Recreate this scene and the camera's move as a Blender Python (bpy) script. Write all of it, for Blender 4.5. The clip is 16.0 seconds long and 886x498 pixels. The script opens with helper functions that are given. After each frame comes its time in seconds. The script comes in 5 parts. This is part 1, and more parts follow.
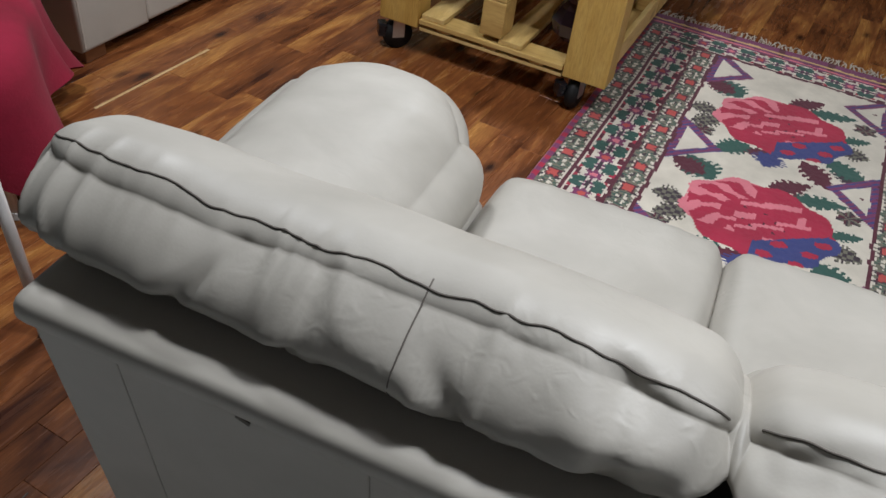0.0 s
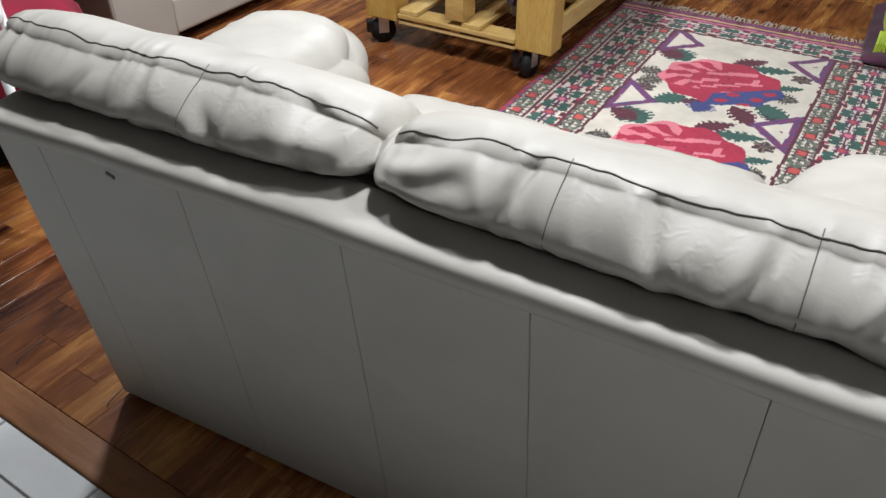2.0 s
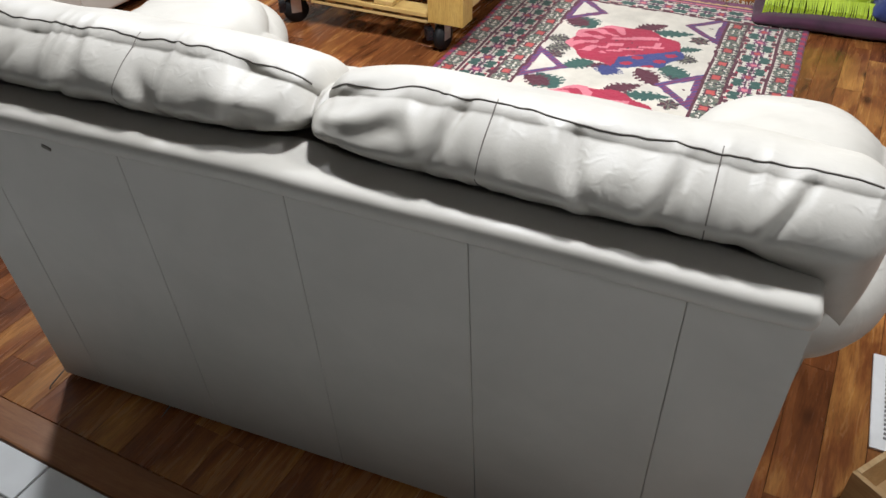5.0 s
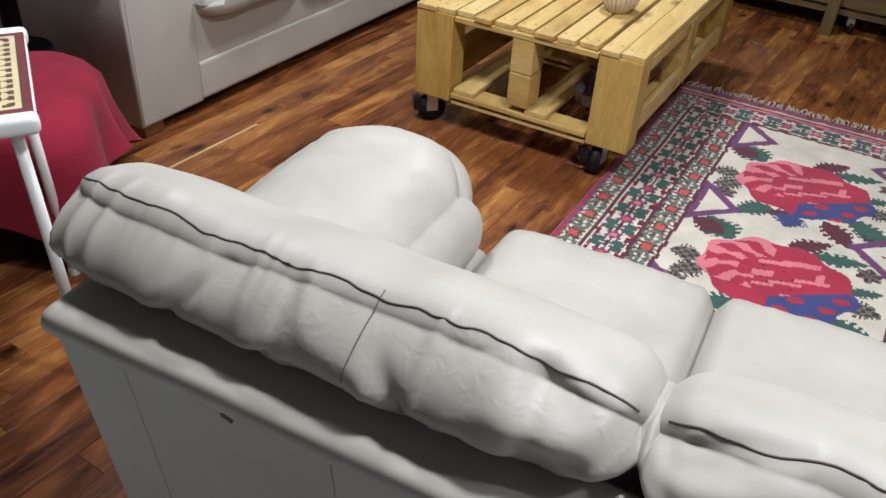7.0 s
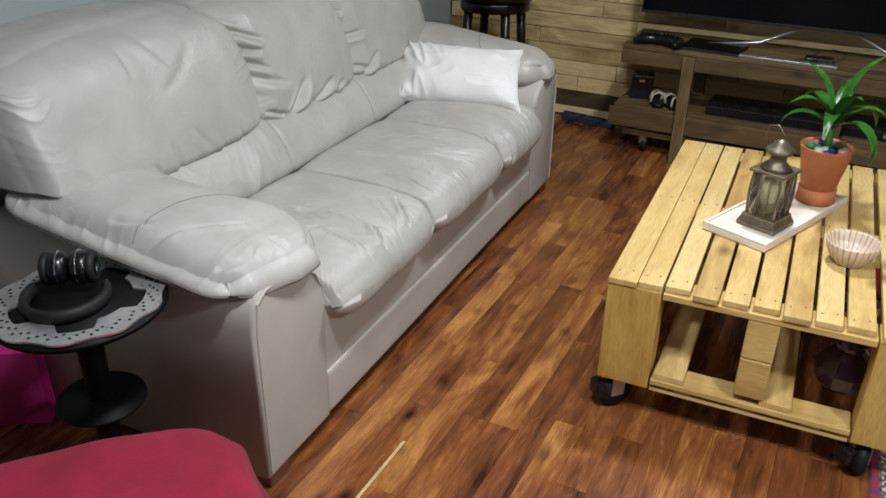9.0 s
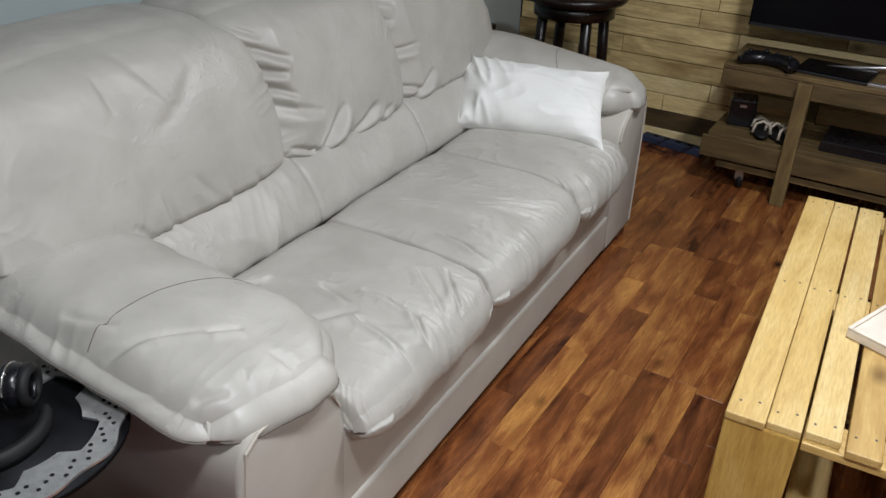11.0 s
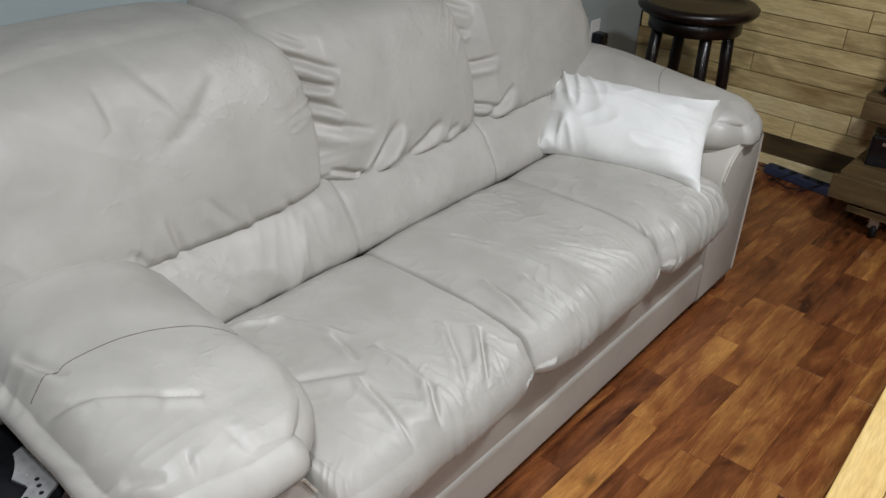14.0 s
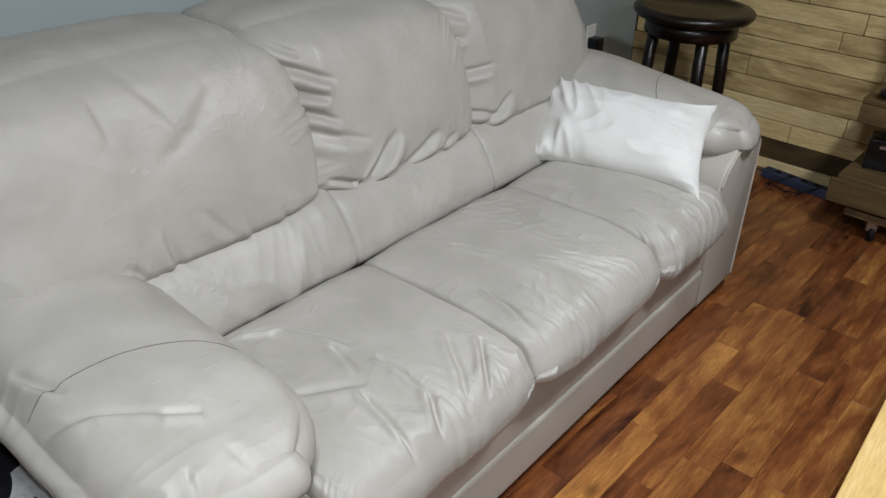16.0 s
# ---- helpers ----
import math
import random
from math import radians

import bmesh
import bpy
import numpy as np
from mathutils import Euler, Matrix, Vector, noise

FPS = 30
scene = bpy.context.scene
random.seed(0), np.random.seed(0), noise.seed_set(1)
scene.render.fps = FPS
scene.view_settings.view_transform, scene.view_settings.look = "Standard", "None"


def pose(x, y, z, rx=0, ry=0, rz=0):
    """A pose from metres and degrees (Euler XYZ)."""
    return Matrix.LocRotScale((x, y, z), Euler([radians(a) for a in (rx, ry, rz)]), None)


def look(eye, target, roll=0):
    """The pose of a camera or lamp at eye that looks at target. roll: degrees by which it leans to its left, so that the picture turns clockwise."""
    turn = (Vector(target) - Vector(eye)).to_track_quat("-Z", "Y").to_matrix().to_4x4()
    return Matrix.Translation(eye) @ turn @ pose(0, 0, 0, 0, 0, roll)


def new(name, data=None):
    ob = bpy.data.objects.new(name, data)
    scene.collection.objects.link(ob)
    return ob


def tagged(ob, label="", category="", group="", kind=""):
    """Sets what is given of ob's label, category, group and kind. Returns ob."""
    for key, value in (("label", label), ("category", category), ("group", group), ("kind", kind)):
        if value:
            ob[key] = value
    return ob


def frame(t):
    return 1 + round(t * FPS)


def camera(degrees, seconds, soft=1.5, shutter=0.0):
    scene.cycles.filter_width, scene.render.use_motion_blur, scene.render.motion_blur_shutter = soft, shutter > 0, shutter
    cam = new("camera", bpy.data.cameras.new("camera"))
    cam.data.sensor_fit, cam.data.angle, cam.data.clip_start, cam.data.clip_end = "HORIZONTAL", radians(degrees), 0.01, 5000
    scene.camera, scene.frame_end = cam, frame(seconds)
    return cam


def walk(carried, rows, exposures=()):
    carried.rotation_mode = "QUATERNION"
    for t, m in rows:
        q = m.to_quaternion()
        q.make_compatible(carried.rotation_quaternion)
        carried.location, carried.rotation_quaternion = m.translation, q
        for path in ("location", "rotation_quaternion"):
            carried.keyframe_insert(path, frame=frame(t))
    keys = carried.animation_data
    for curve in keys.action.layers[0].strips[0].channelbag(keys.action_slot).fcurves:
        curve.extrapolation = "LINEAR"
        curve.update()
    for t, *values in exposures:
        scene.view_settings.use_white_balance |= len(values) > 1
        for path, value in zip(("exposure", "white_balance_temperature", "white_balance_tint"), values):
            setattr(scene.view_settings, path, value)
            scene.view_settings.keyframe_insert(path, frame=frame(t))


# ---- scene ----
cam = camera(56.8, 16.0)
PATH = [
    (0, (0.29, 0.16, 1.448), (-0.346, 1.545, 0.152), 7.8),
    (0.5, (0.47, 0.08, 1.446), (-0.307, 1.417, 0.178), 7.1),
    (1, (0.744, 0.05, 1.449), (-0.182, 1.334, 0.227), 6.8),
    (1.5, (0.938, 0.021, 1.431), (-0.055, 1.25, 0.205), 2.0),
    (2, (1.009, -0.086, 1.439), (0.105, 1.233, 0.238), -0.7),
    (2.5, (1.05, -0.178, 1.43), (0.264, 1.227, 0.243), -0.3),
    (3, (1.063, -0.237, 1.432), (0.313, 1.17, 0.224), -0.7),
    (5.5, (1.018, -0.142, 1.436), (0.304, 1.264, 0.205), 0.3),
    (6, (0.94, -0.003, 1.451), (0.197, 1.397, 0.23), 3.4),
    (6.5, (0.759, 0.07, 1.45), (-0.08, 1.442, 0.261), 3.4),
    (7, (0.467, 0.104, 1.484), (-0.375, 1.502, 0.327), 3.8),
    (7.5, (0.147, 0.174, 1.521), (-0.681, 1.651, 0.457), 3.6),
    (8, (-0.206, 0.297, 1.59), (-1.039, 1.802, 0.57), 2.5),
    (8.5, (-0.519, 0.36, 1.62), (-1.32, 1.919, 0.657), 1.5),
    (9, (-0.699, 0.511, 1.651), (-1.494, 2.09, 0.717), 0.8),
    (9.5, (-0.828, 0.708, 1.652), (-1.642, 2.295, 0.748), 0.9),
    (10, (-0.931, 0.807, 1.657), (-1.767, 2.369, 0.729), 0.7),
    (10.2, (-0.956, 0.861, 1.653), (-1.795, 2.415, 0.713), 1.1),
    (12.5, (-1.08, 1.381, 1.584), (-2.103, 2.745, 0.538), 3.0),
    (13, (-1.072, 1.452, 1.603), (-2.139, 2.771, 0.545), 3.2),
    (13.5, (-1.053, 1.459, 1.618), (-2.169, 2.758, 0.585), 2.5),
    (14, (-1.041, 1.452, 1.611), (-2.17, 2.763, 0.607), 2.2),
    (14.5, (-1.044, 1.448, 1.616), (-2.169, 2.759, 0.608), 1.8),
    (15, (-1.049, 1.454, 1.616), (-2.169, 2.761, 0.598), 1.8),
    (15.5, (-1.064, 1.455, 1.614), (-2.179, 2.774, 0.607), 2.0),
    (16, (-1.058, 1.46, 1.618), (-2.183, 2.78, 0.622), 1.8),
]
EXPOSURES = [(0, -0.72), (0.5, -0.5), (1, -0.32), (2, -0.12), (3, 0.22), (5.5, 0.12), (6, -0.1), (7, -0.3), (7.5, -0.3), (8.2, -0.14), (9.5, -0.27), (12.5, -0.34), (16, -0.34)]
walk(cam, [(t, look(eye, target, roll)) for t, eye, target, roll in PATH], EXPOSURES)

# ---------------------------------------------------------------- light
world = bpy.data.worlds.new("room_world")
world.use_nodes = True
world.node_tree.nodes["Background"].inputs[0].default_value = (0.9, 0.95, 1.0, 1)
world.node_tree.nodes["Background"].inputs[1].default_value = 0.01
scene.world = world
CEILING = 2.42


def downlight(x, y, watts, size=0.24, colour=(0.915, 0.95, 1.01)):
    """A round light at ceiling height that shines down: a lamp or added fill."""
    data = bpy.data.lights.new("ceiling_lamp_or_fill", "AREA")
    data.shape, data.size, data.energy, data.color = "DISK", size, watts, colour
    ob = new("ceiling_lamp_or_fill", data)
    ob.matrix_world = pose(x, y, CEILING - 0.03)
    return ob


downlight(-1.25, 1.6, 45)
downlight(0.45, 1.4, 50)
downlight(-1.0, 3.4, 46)
# added light, source unseen: brightens the floor right of the loveseat
downlight(2.0, 1.5, 34)
# added weak fill over the tiles, lifts the shaded back of the loveseat
downlight(2.3, -0.8, 11)


# ---------------------------------------------------------------- materials
def nodes_of(name):
    m = bpy.data.materials.new(name)
    m.use_nodes = True
    nt = m.node_tree
    return m, nt, nt.nodes["Principled BSDF"]


def add(nt, kind, **inputs):
    n = nt.nodes.new(kind)
    for k, v in inputs.items():
        n.inputs[k.replace("_", " ")].default_value = v
    return n


def ramp(nt, fac, stops):
    n = nt.nodes.new("ShaderNodeValToRGB")
    el = n.color_ramp.elements
    while len(el) < len(stops):
        el.new(0.5)
    for e, (p, c) in zip(el, stops):
        e.position, e.color = p, (*c, 1)
    nt.links.new(fac, n.inputs[0])
    return n.outputs[0]


def coords(nt, scale=(1, 1, 1), shift=None, kind="Object"):
    tc = nt.nodes.new("ShaderNodeTexCoord")
    mp = nt.nodes.new("ShaderNodeMapping")
    mp.inputs["Scale"].default_value = scale
    nt.links.new(tc.outputs[kind], mp.inputs[0])
    if shift is not None:
        nt.links.new(shift, mp.inputs["Location"])
    return mp.outputs[0]


def noise_tex(nt, vec, scale, detail=3.0, rough=0.55, distortion=0.0):
    n = add(nt, "ShaderNodeTexNoise", Scale=scale, Detail=detail, Roughness=rough, Distortion=distortion)
    nt.links.new(vec, n.inputs["Vector"])
    return n.outputs["Fac"]


def mix(nt, fac, a, b, mode="MIX"):
    n = nt.nodes.new("ShaderNodeMix")
    n.data_type, n.blend_type = "RGBA", mode
    for sock, v in ((n.inputs[0], fac), (n.inputs[6], a), (n.inputs[7], b)):
        if isinstance(v, bpy.types.NodeSocket):
            nt.links.new(v, sock)
        elif isinstance(v, (int, float)):
            sock.default_value = v
        else:
            sock.default_value = (*v, 1)
    return n.outputs[2]


def bump(nt, bsdf, height, strength, distance, normal=None):
    b = add(nt, "ShaderNodeBump", Strength=strength, Distance=distance)
    nt.links.new(height, b.inputs["Height"])
    if normal is not None:
        nt.links.new(normal, b.inputs["Normal"])
    nt.links.new(b.outputs[0], bsdf.inputs["Normal"])
    return b.outputs[0]


def leather(name, light, dark, rough=0.42, crease=0.5):
    m, nt, p = nodes_of(name)
    v = coords(nt)
    big = noise_tex(nt, v, 5.0, 4, 0.6, 0.4)
    nt.links.new(ramp(nt, big, [(0.3, dark), (0.7, light)]), p.inputs["Base Color"])
    r = add(nt, "ShaderNodeMapRange", **{"From_Min": 0.3, "From_Max": 0.7, "To_Min": rough - 0.06, "To_Max": rough + 0.08})
    nt.links.new(noise_tex(nt, v, 14, 3), r.inputs[0])
    nt.links.new(r.outputs[0], p.inputs["Roughness"])
    p.inputs["Specular IOR Level"].default_value = 0.45
    ridge = nt.nodes.new("ShaderNodeTexNoise")
    ridge.noise_type = "RIDGED_MULTIFRACTAL"
    ridge.inputs["Scale"].default_value, ridge.inputs["Detail"].default_value = 6.0, 2.5
    nt.links.new(v, ridge.inputs["Vector"])
    n0 = bump(nt, p, ridge.outputs["Fac"], crease * 0.14, 0.006)
    fold = nt.nodes.new("ShaderNodeTexNoise")
    fold.noise_type = "RIDGED_MULTIFRACTAL"
    fold.inputs["Scale"].default_value, fold.inputs["Detail"].default_value, fold.inputs["Distortion"].default_value = 17.0, 3.0, 0.5
    nt.links.new(v, fold.inputs["Vector"])
    n1 = bump(nt, p, fold.outputs["Fac"], min(1.0, crease * 0.28), 0.0045, n0)
    worn = noise_tex(nt, v, 3.5, 2)
    wear = ramp(nt, worn, [(0.45, (0, 0, 0)), (0.62, (1, 1, 1))])
    fine = nt.nodes.new("ShaderNodeTexNoise")
    fine.noise_type = "RIDGED_MULTIFRACTAL"
    fine.inputs["Scale"].default_value, fine.inputs["Detail"].default_value, fine.inputs["Distortion"].default_value = 48.0, 4.0, 0.8
    nt.links.new(v, fine.inputs["Vector"])
    n1 = bump(nt, p, mix(nt, 1.0, fine.outputs["Fac"], wear, "MULTIPLY"), min(1.0, crease * 0.7), 0.0024, n1)
    vor = add(nt, "ShaderNodeTexVoronoi", Scale=260.0)
    nt.links.new(v, vor.inputs["Vector"])
    bump(nt, p, vor.outputs["Distance"], 0.05, 0.001, n1)
    return m


def wood(name, dark, mid, light, rough=0.55, along="Y", scale=1.0, knots=True, island=False, spread=0.35, tint=None, figure=0.55):
    """Boards with grain along one local axis. Tone differs from piece to piece."""
    m, nt, p = nodes_of(name)
    if island:
        rnd = nt.nodes.new("ShaderNodeNewGeometry").outputs["Random Per Island"]
    else:
        rnd = nt.nodes.new("ShaderNodeObjectInfo").outputs["Random"]
    off = add(nt, "ShaderNodeVectorMath")
    off.operation = "SCALE"
    off.inputs[0].default_value = (37.0, 53.0, 71.0)
    nt.links.new(rnd, off.inputs["Scale"])
    s = {"X": (1.3, 14, 14), "Y": (14, 1.3, 14), "Z": (14, 14, 1.3)}[along]
    s2 = {"X": (1.0, 3.2, 3.2), "Y": (3.2, 1.0, 3.2), "Z": (3.2, 3.2, 1.0)}[along]
    v = coords(nt, [k * scale for k in s], off.outputs[0])
    v2 = coords(nt, [k * scale for k in s2], off.outputs[0])
    grain = noise_tex(nt, v, 2.2, 6, 0.62, 0.8)
    flame = noise_tex(nt, v2, 2.0, 3, 0.55, 1.6)
    fine = noise_tex(nt, v, 16, 3, 0.7)
    tone = nt.nodes.new("ShaderNodeMath")
    tone.operation = "MULTIPLY_ADD"
    nt.links.new(rnd, tone.inputs[0])
    tone.inputs[1].default_value, tone.inputs[2].default_value = spread, 0.5 - spread / 2
    a = nt.nodes.new("ShaderNodeMath")
    a.operation = "MULTIPLY_ADD"
    nt.links.new(grain, a.inputs[0])
    a.inputs[1].default_value = 0.55
    nt.links.new(tone.outputs[0], a.inputs[2])
    b = nt.nodes.new("ShaderNodeMath")
    b.operation = "MULTIPLY_ADD"
    nt.links.new(flame, b.inputs[0])
    b.inputs[1].default_value = figure
    nt.links.new(a.outputs[0], b.inputs[2])
    c = nt.nodes.new("ShaderNodeMath")
    c.operation = "SUBTRACT"
    nt.links.new(b.outputs[0], c.inputs[0])
    c.inputs[1].default_value = 0.275 + figure / 2
    col = ramp(nt, c.outputs[0], [(0.2, dark), (0.5, mid), (0.8, light)])
    if knots:
        vor = add(nt, "ShaderNodeTexVoronoi", Scale=1.9)
        nt.links.new(coords(nt, [k * scale for k in {"X": (1.6, 3, 3), "Y": (3, 1.6, 3), "Z": (3, 3, 1.6)}[along]], off.outputs[0]), vor.inputs["Vector"])
        kn = ramp(nt, vor.outputs["Distance"], [(0.03, (1, 1, 1)), (0.16, (0, 0, 0))])
        col = mix(nt, kn, col, [k * 0.55 for k in dark])
    col = mix(nt, ramp(nt, fine, [(0.35, (0.35, 0.35, 0.35)), (0.6, (0, 0, 0))]), col, dark)
    nt.links.new(col, p.inputs["Base Color"])
    r = add(nt, "ShaderNodeMapRange", **{"To_Min": rough - 0.1, "To_Max": rough + 0.12})
    nt.links.new(grain, r.inputs[0])
    nt.links.new(r.outputs[0], p.inputs["Roughness"])
    bump(nt, p, fine, 0.25, 0.001)
    return m


def cloth(name, a, b, scale=160.0, rough=0.9, fuzz=0.3, height=0.002):
    m, nt, p = nodes_of(name)
    v = coords(nt)
    nt.links.new(ramp(nt, noise_tex(nt, v, 7, 4, 0.6), [(0.3, a), (0.7, b)]), p.inputs["Base Color"])
    p.inputs["Roughness"].default_value = rough
    p.inputs["Sheen Weight"].default_value = fuzz
    bump(nt, p, noise_tex(nt, v, scale, 2, 0.6), 0.35, height)
    return m


def plain(name, colour, rough=0.5, metal=0.0, wear=0.12, scale=30.0, spec=0.5):
    m, nt, p = nodes_of(name)
    f = noise_tex(nt, coords(nt), scale, 4, 0.6)
    nt.links.new(ramp(nt, f, [(0.3, [c * (1 - wear) for c in colour]), (0.7, [min(1, c * (1 + wear)) for c in colour])]), p.inputs["Base Color"])
    p.inputs["Metallic"].default_value = metal
    p.inputs["Specular IOR Level"].default_value = spec
    r = add(nt, "ShaderNodeMapRange", **{"To_Min": max(0.02, rough - 0.08), "To_Max": rough + 0.08})
    nt.links.new(f, r.inputs[0])
    nt.links.new(r.outputs[0], p.inputs["Roughness"])
    return m


LEATHER = leather("cream_leather", (0.445, 0.42, 0.372), (0.36, 0.338, 0.296), 0.5, 0.55)
LEATHER_FLAT = leather("cream_leather_panel", (0.43, 0.405, 0.358), (0.38, 0.357, 0.313), 0.52, 0.15)
SEAM = plain("seam_thread", (0.12, 0.105, 0.09), 0.8)
LEATHER_SOFA = leather("worn_cream_leather", (0.44, 0.422, 0.383), (0.35, 0.335, 0.30), 0.46, 1.8)
PIPING = leather("leather_piping", (0.46, 0.42, 0.36), (0.40, 0.36, 0.31), 0.5, 0.1)
FLOOR_WOOD = wood("acacia_plank", (0.038, 0.010, 0.005), (0.235, 0.078, 0.024), (0.54, 0.25, 0.066), 0.25, "Y", 1.05, True, False, 0.26, None, 0.75)
FLOOR_WOOD_FAR = wood("acacia_plank_far", (0.038, 0.010, 0.005), (0.235, 0.078, 0.024), (0.54, 0.25, 0.066), 0.25, "Y", 1.05, True, True, 0.26, None, 0.75)
PINE_X = wood("pallet_pine_x", (0.319, 0.176, 0.046), (0.588, 0.4, 0.137), (0.706, 0.536, 0.243), 0.5, "X", 1.0, True, False, 0.3)
PINE_Y = wood("pallet_pine_y", (0.319, 0.176, 0.046), (0.613, 0.424, 0.152), (0.722, 0.56, 0.266), 0.5, "Y", 1.0, True, False, 0.3)
PINE_Z = wood("pallet_post_pine", (0.235, 0.112, 0.023), (0.504, 0.308, 0.072), (0.622, 0.424, 0.129), 0.5, "Z", 1.2, True, False, 0.25)
WALL_PINE = wood("wall_pallet_pine", (0.26, 0.165, 0.06), (0.74, 0.585, 0.28), (0.83, 0.70, 0.42), 0.6, "X", 1.0, True, False, 0.34)
BENCH_WOOD = wood("reclaimed_bench_wood", (0.040, 0.025, 0.008), (0.125, 0.078, 0.027), (0.250, 0.174, 0.066), 0.62, "X", 1.0, True, False, 0.4)
BENCH_WOOD_Z = wood("reclaimed_leg_wood", (0.040, 0.025, 0.008), (0.125, 0.078, 0.027), (0.250, 0.174, 0.066), 0.62, "Z", 1.0, True, False, 0.4)
DARK_WOOD = wood("dark_lacquered_wood", (0.004, 0.003, 0.002), (0.009, 0.005, 0.004), (0.016, 0.008, 0.006), 0.3, "X", 1.0, False, False, 0.2)
FOOT_WOOD = wood("foot_wood", (0.06, 0.022, 0.009), (0.15, 0.055, 0.02), (0.24, 0.10, 0.04), 0.4, "X", 1.0, False)
TRIM_WOOD = wood("threshold_wood", (0.13, 0.045, 0.016), (0.27, 0.11, 0.04), (0.38, 0.18, 0.075), 0.35, "X", 1.0, False)
CRATE_WOOD = wood("crate_wood", (0.30, 0.17, 0.06), (0.50, 0.32, 0.14), (0.66, 0.47, 0.25), 0.6, "X", 1.0, False)
WHITE_CLOTH = cloth("white_cotton", (0.66, 0.66, 0.63), (0.76, 0.76, 0.73), 220, 0.85, 0.2)
RED_FLEECE = cloth("red_fleece", (0.18, 0.003, 0.017), (0.27, 0.005, 0.03), 120, 0.95, 0.03, 0.003)
LIME_CLOTH = cloth("lime_satin", (0.30, 0.42, 0.01), (0.46, 0.60, 0.03), 90, 0.55, 0.2)
BLUE_CLOTH = cloth("blue_cloth", (0.012, 0.02, 0.09), (0.03, 0.05, 0.2), 120, 0.85, 0.2)
PURPLE_CLOTH = cloth("purple_cloth", (0.03, 0.008, 0.02), (0.08, 0.015, 0.045), 60, 0.85, 0.2)
PINK_CARD = plain("magenta_card", (0.52, 0.025, 0.20), 0.45, 0, 0.08)
BLACK_WOOD = plain("black_paint", (0.005, 0.005, 0.006), 0.5, 0, 0.3, 30, 0.12)
BLACK_RUBBER = plain("black_rubber", (0.008, 0.008, 0.008), 0.6, 0, 0.2, 30, 0.3)
BLACK_PLASTIC = plain("black_plastic", (0.006, 0.006, 0.008), 0.28)
BLACK_GLOSS = plain("black_screen", (0.004, 0.004, 0.005), 0.22, 0, 0.1, 30, 0.08)
GREY_METAL = plain("zinc_bracket", (0.5, 0.48, 0.45), 0.38, 0.9)
ROTOR_STEEL = plain("ground_steel", (0.62, 0.62, 0.62), 0.3, 0.85, 0.15, 60)
CHROME = plain("chrome_band", (0.8, 0.8, 0.8), 0.12, 1.0)
BRASS = plain("aged_brass", (0.20, 0.17, 0.115), 0.42, 0.75, 0.35, 40)
WHITE_PAINT = plain("white_enamel", (0.80, 0.80, 0.78), 0.35, 0, 0.04)
WHITE_PLASTIC = plain("white_plastic", (0.78, 0.78, 0.76), 0.4, 0, 0.04)
CREAM_WAX = plain("candle_wax", (0.75, 0.66, 0.42), 0.55, 0, 0.05)
TERRACOTTA = plain("terracotta", (0.50, 0.17, 0.07), 0.8, 0, 0.14, 14)
TRAY_WHITE = plain("whitewashed_tray", (0.72, 0.64, 0.54), 0.6, 0, 0.1, 10)
SOIL = plain("potting_soil", (0.02, 0.014, 0.01), 0.95)
TILE_WHITE = plain("glazed_tile", (0.80, 0.81, 0.80), 0.25, 0, 0.06, 6)
GROUT = plain("grey_grout", (0.27, 0.26, 0.25), 0.9)
LAPTOP_GREY = plain("dark_metal", (0.03, 0.03, 0.033), 0.35, 0.5)
SILVER_STRIP = plain("brushed_aluminium", (0.6, 0.6, 0.6), 0.3, 0.9)
# unseen east and south walls: colour kept dark so less light bounces into shadows
LOW_BOUNCE_WALL = plain("low_bounce_wall", (0.10, 0.10, 0.097), 0.9, 0, 0.05, 3)
WALL_PAINT = plain("blue_grey_paint", (0.33, 0.38, 0.38), 0.7, 0, 0.05, 3)
# ceiling out of view, grey instead of white to hold back its bounce light
LOW_BOUNCE_CEILING = plain("low_bounce_ceiling", (0.22, 0.215, 0.21), 0.9, 0, 0.03, 3)
POWER_BLUE = plain("dark_blue_plastic", (0.03, 0.04, 0.075), 0.4)
SANDAL_TAN = plain("sandal_straps", (0.42, 0.36, 0.28), 0.7, 0, 0.2)


def leaf_material():
    m, nt, p = nodes_of("dracaena_leaf")
    v = coords(nt, (1, 1, 1))
    nt.links.new(ramp(nt, noise_tex(nt, v, 18, 3), [(0.3, (0.02, 0.10, 0.015)), (0.7, (0.07, 0.26, 0.035))]), p.inputs["Base Color"])
    p.inputs["Roughness"].default_value = 0.32
    return m


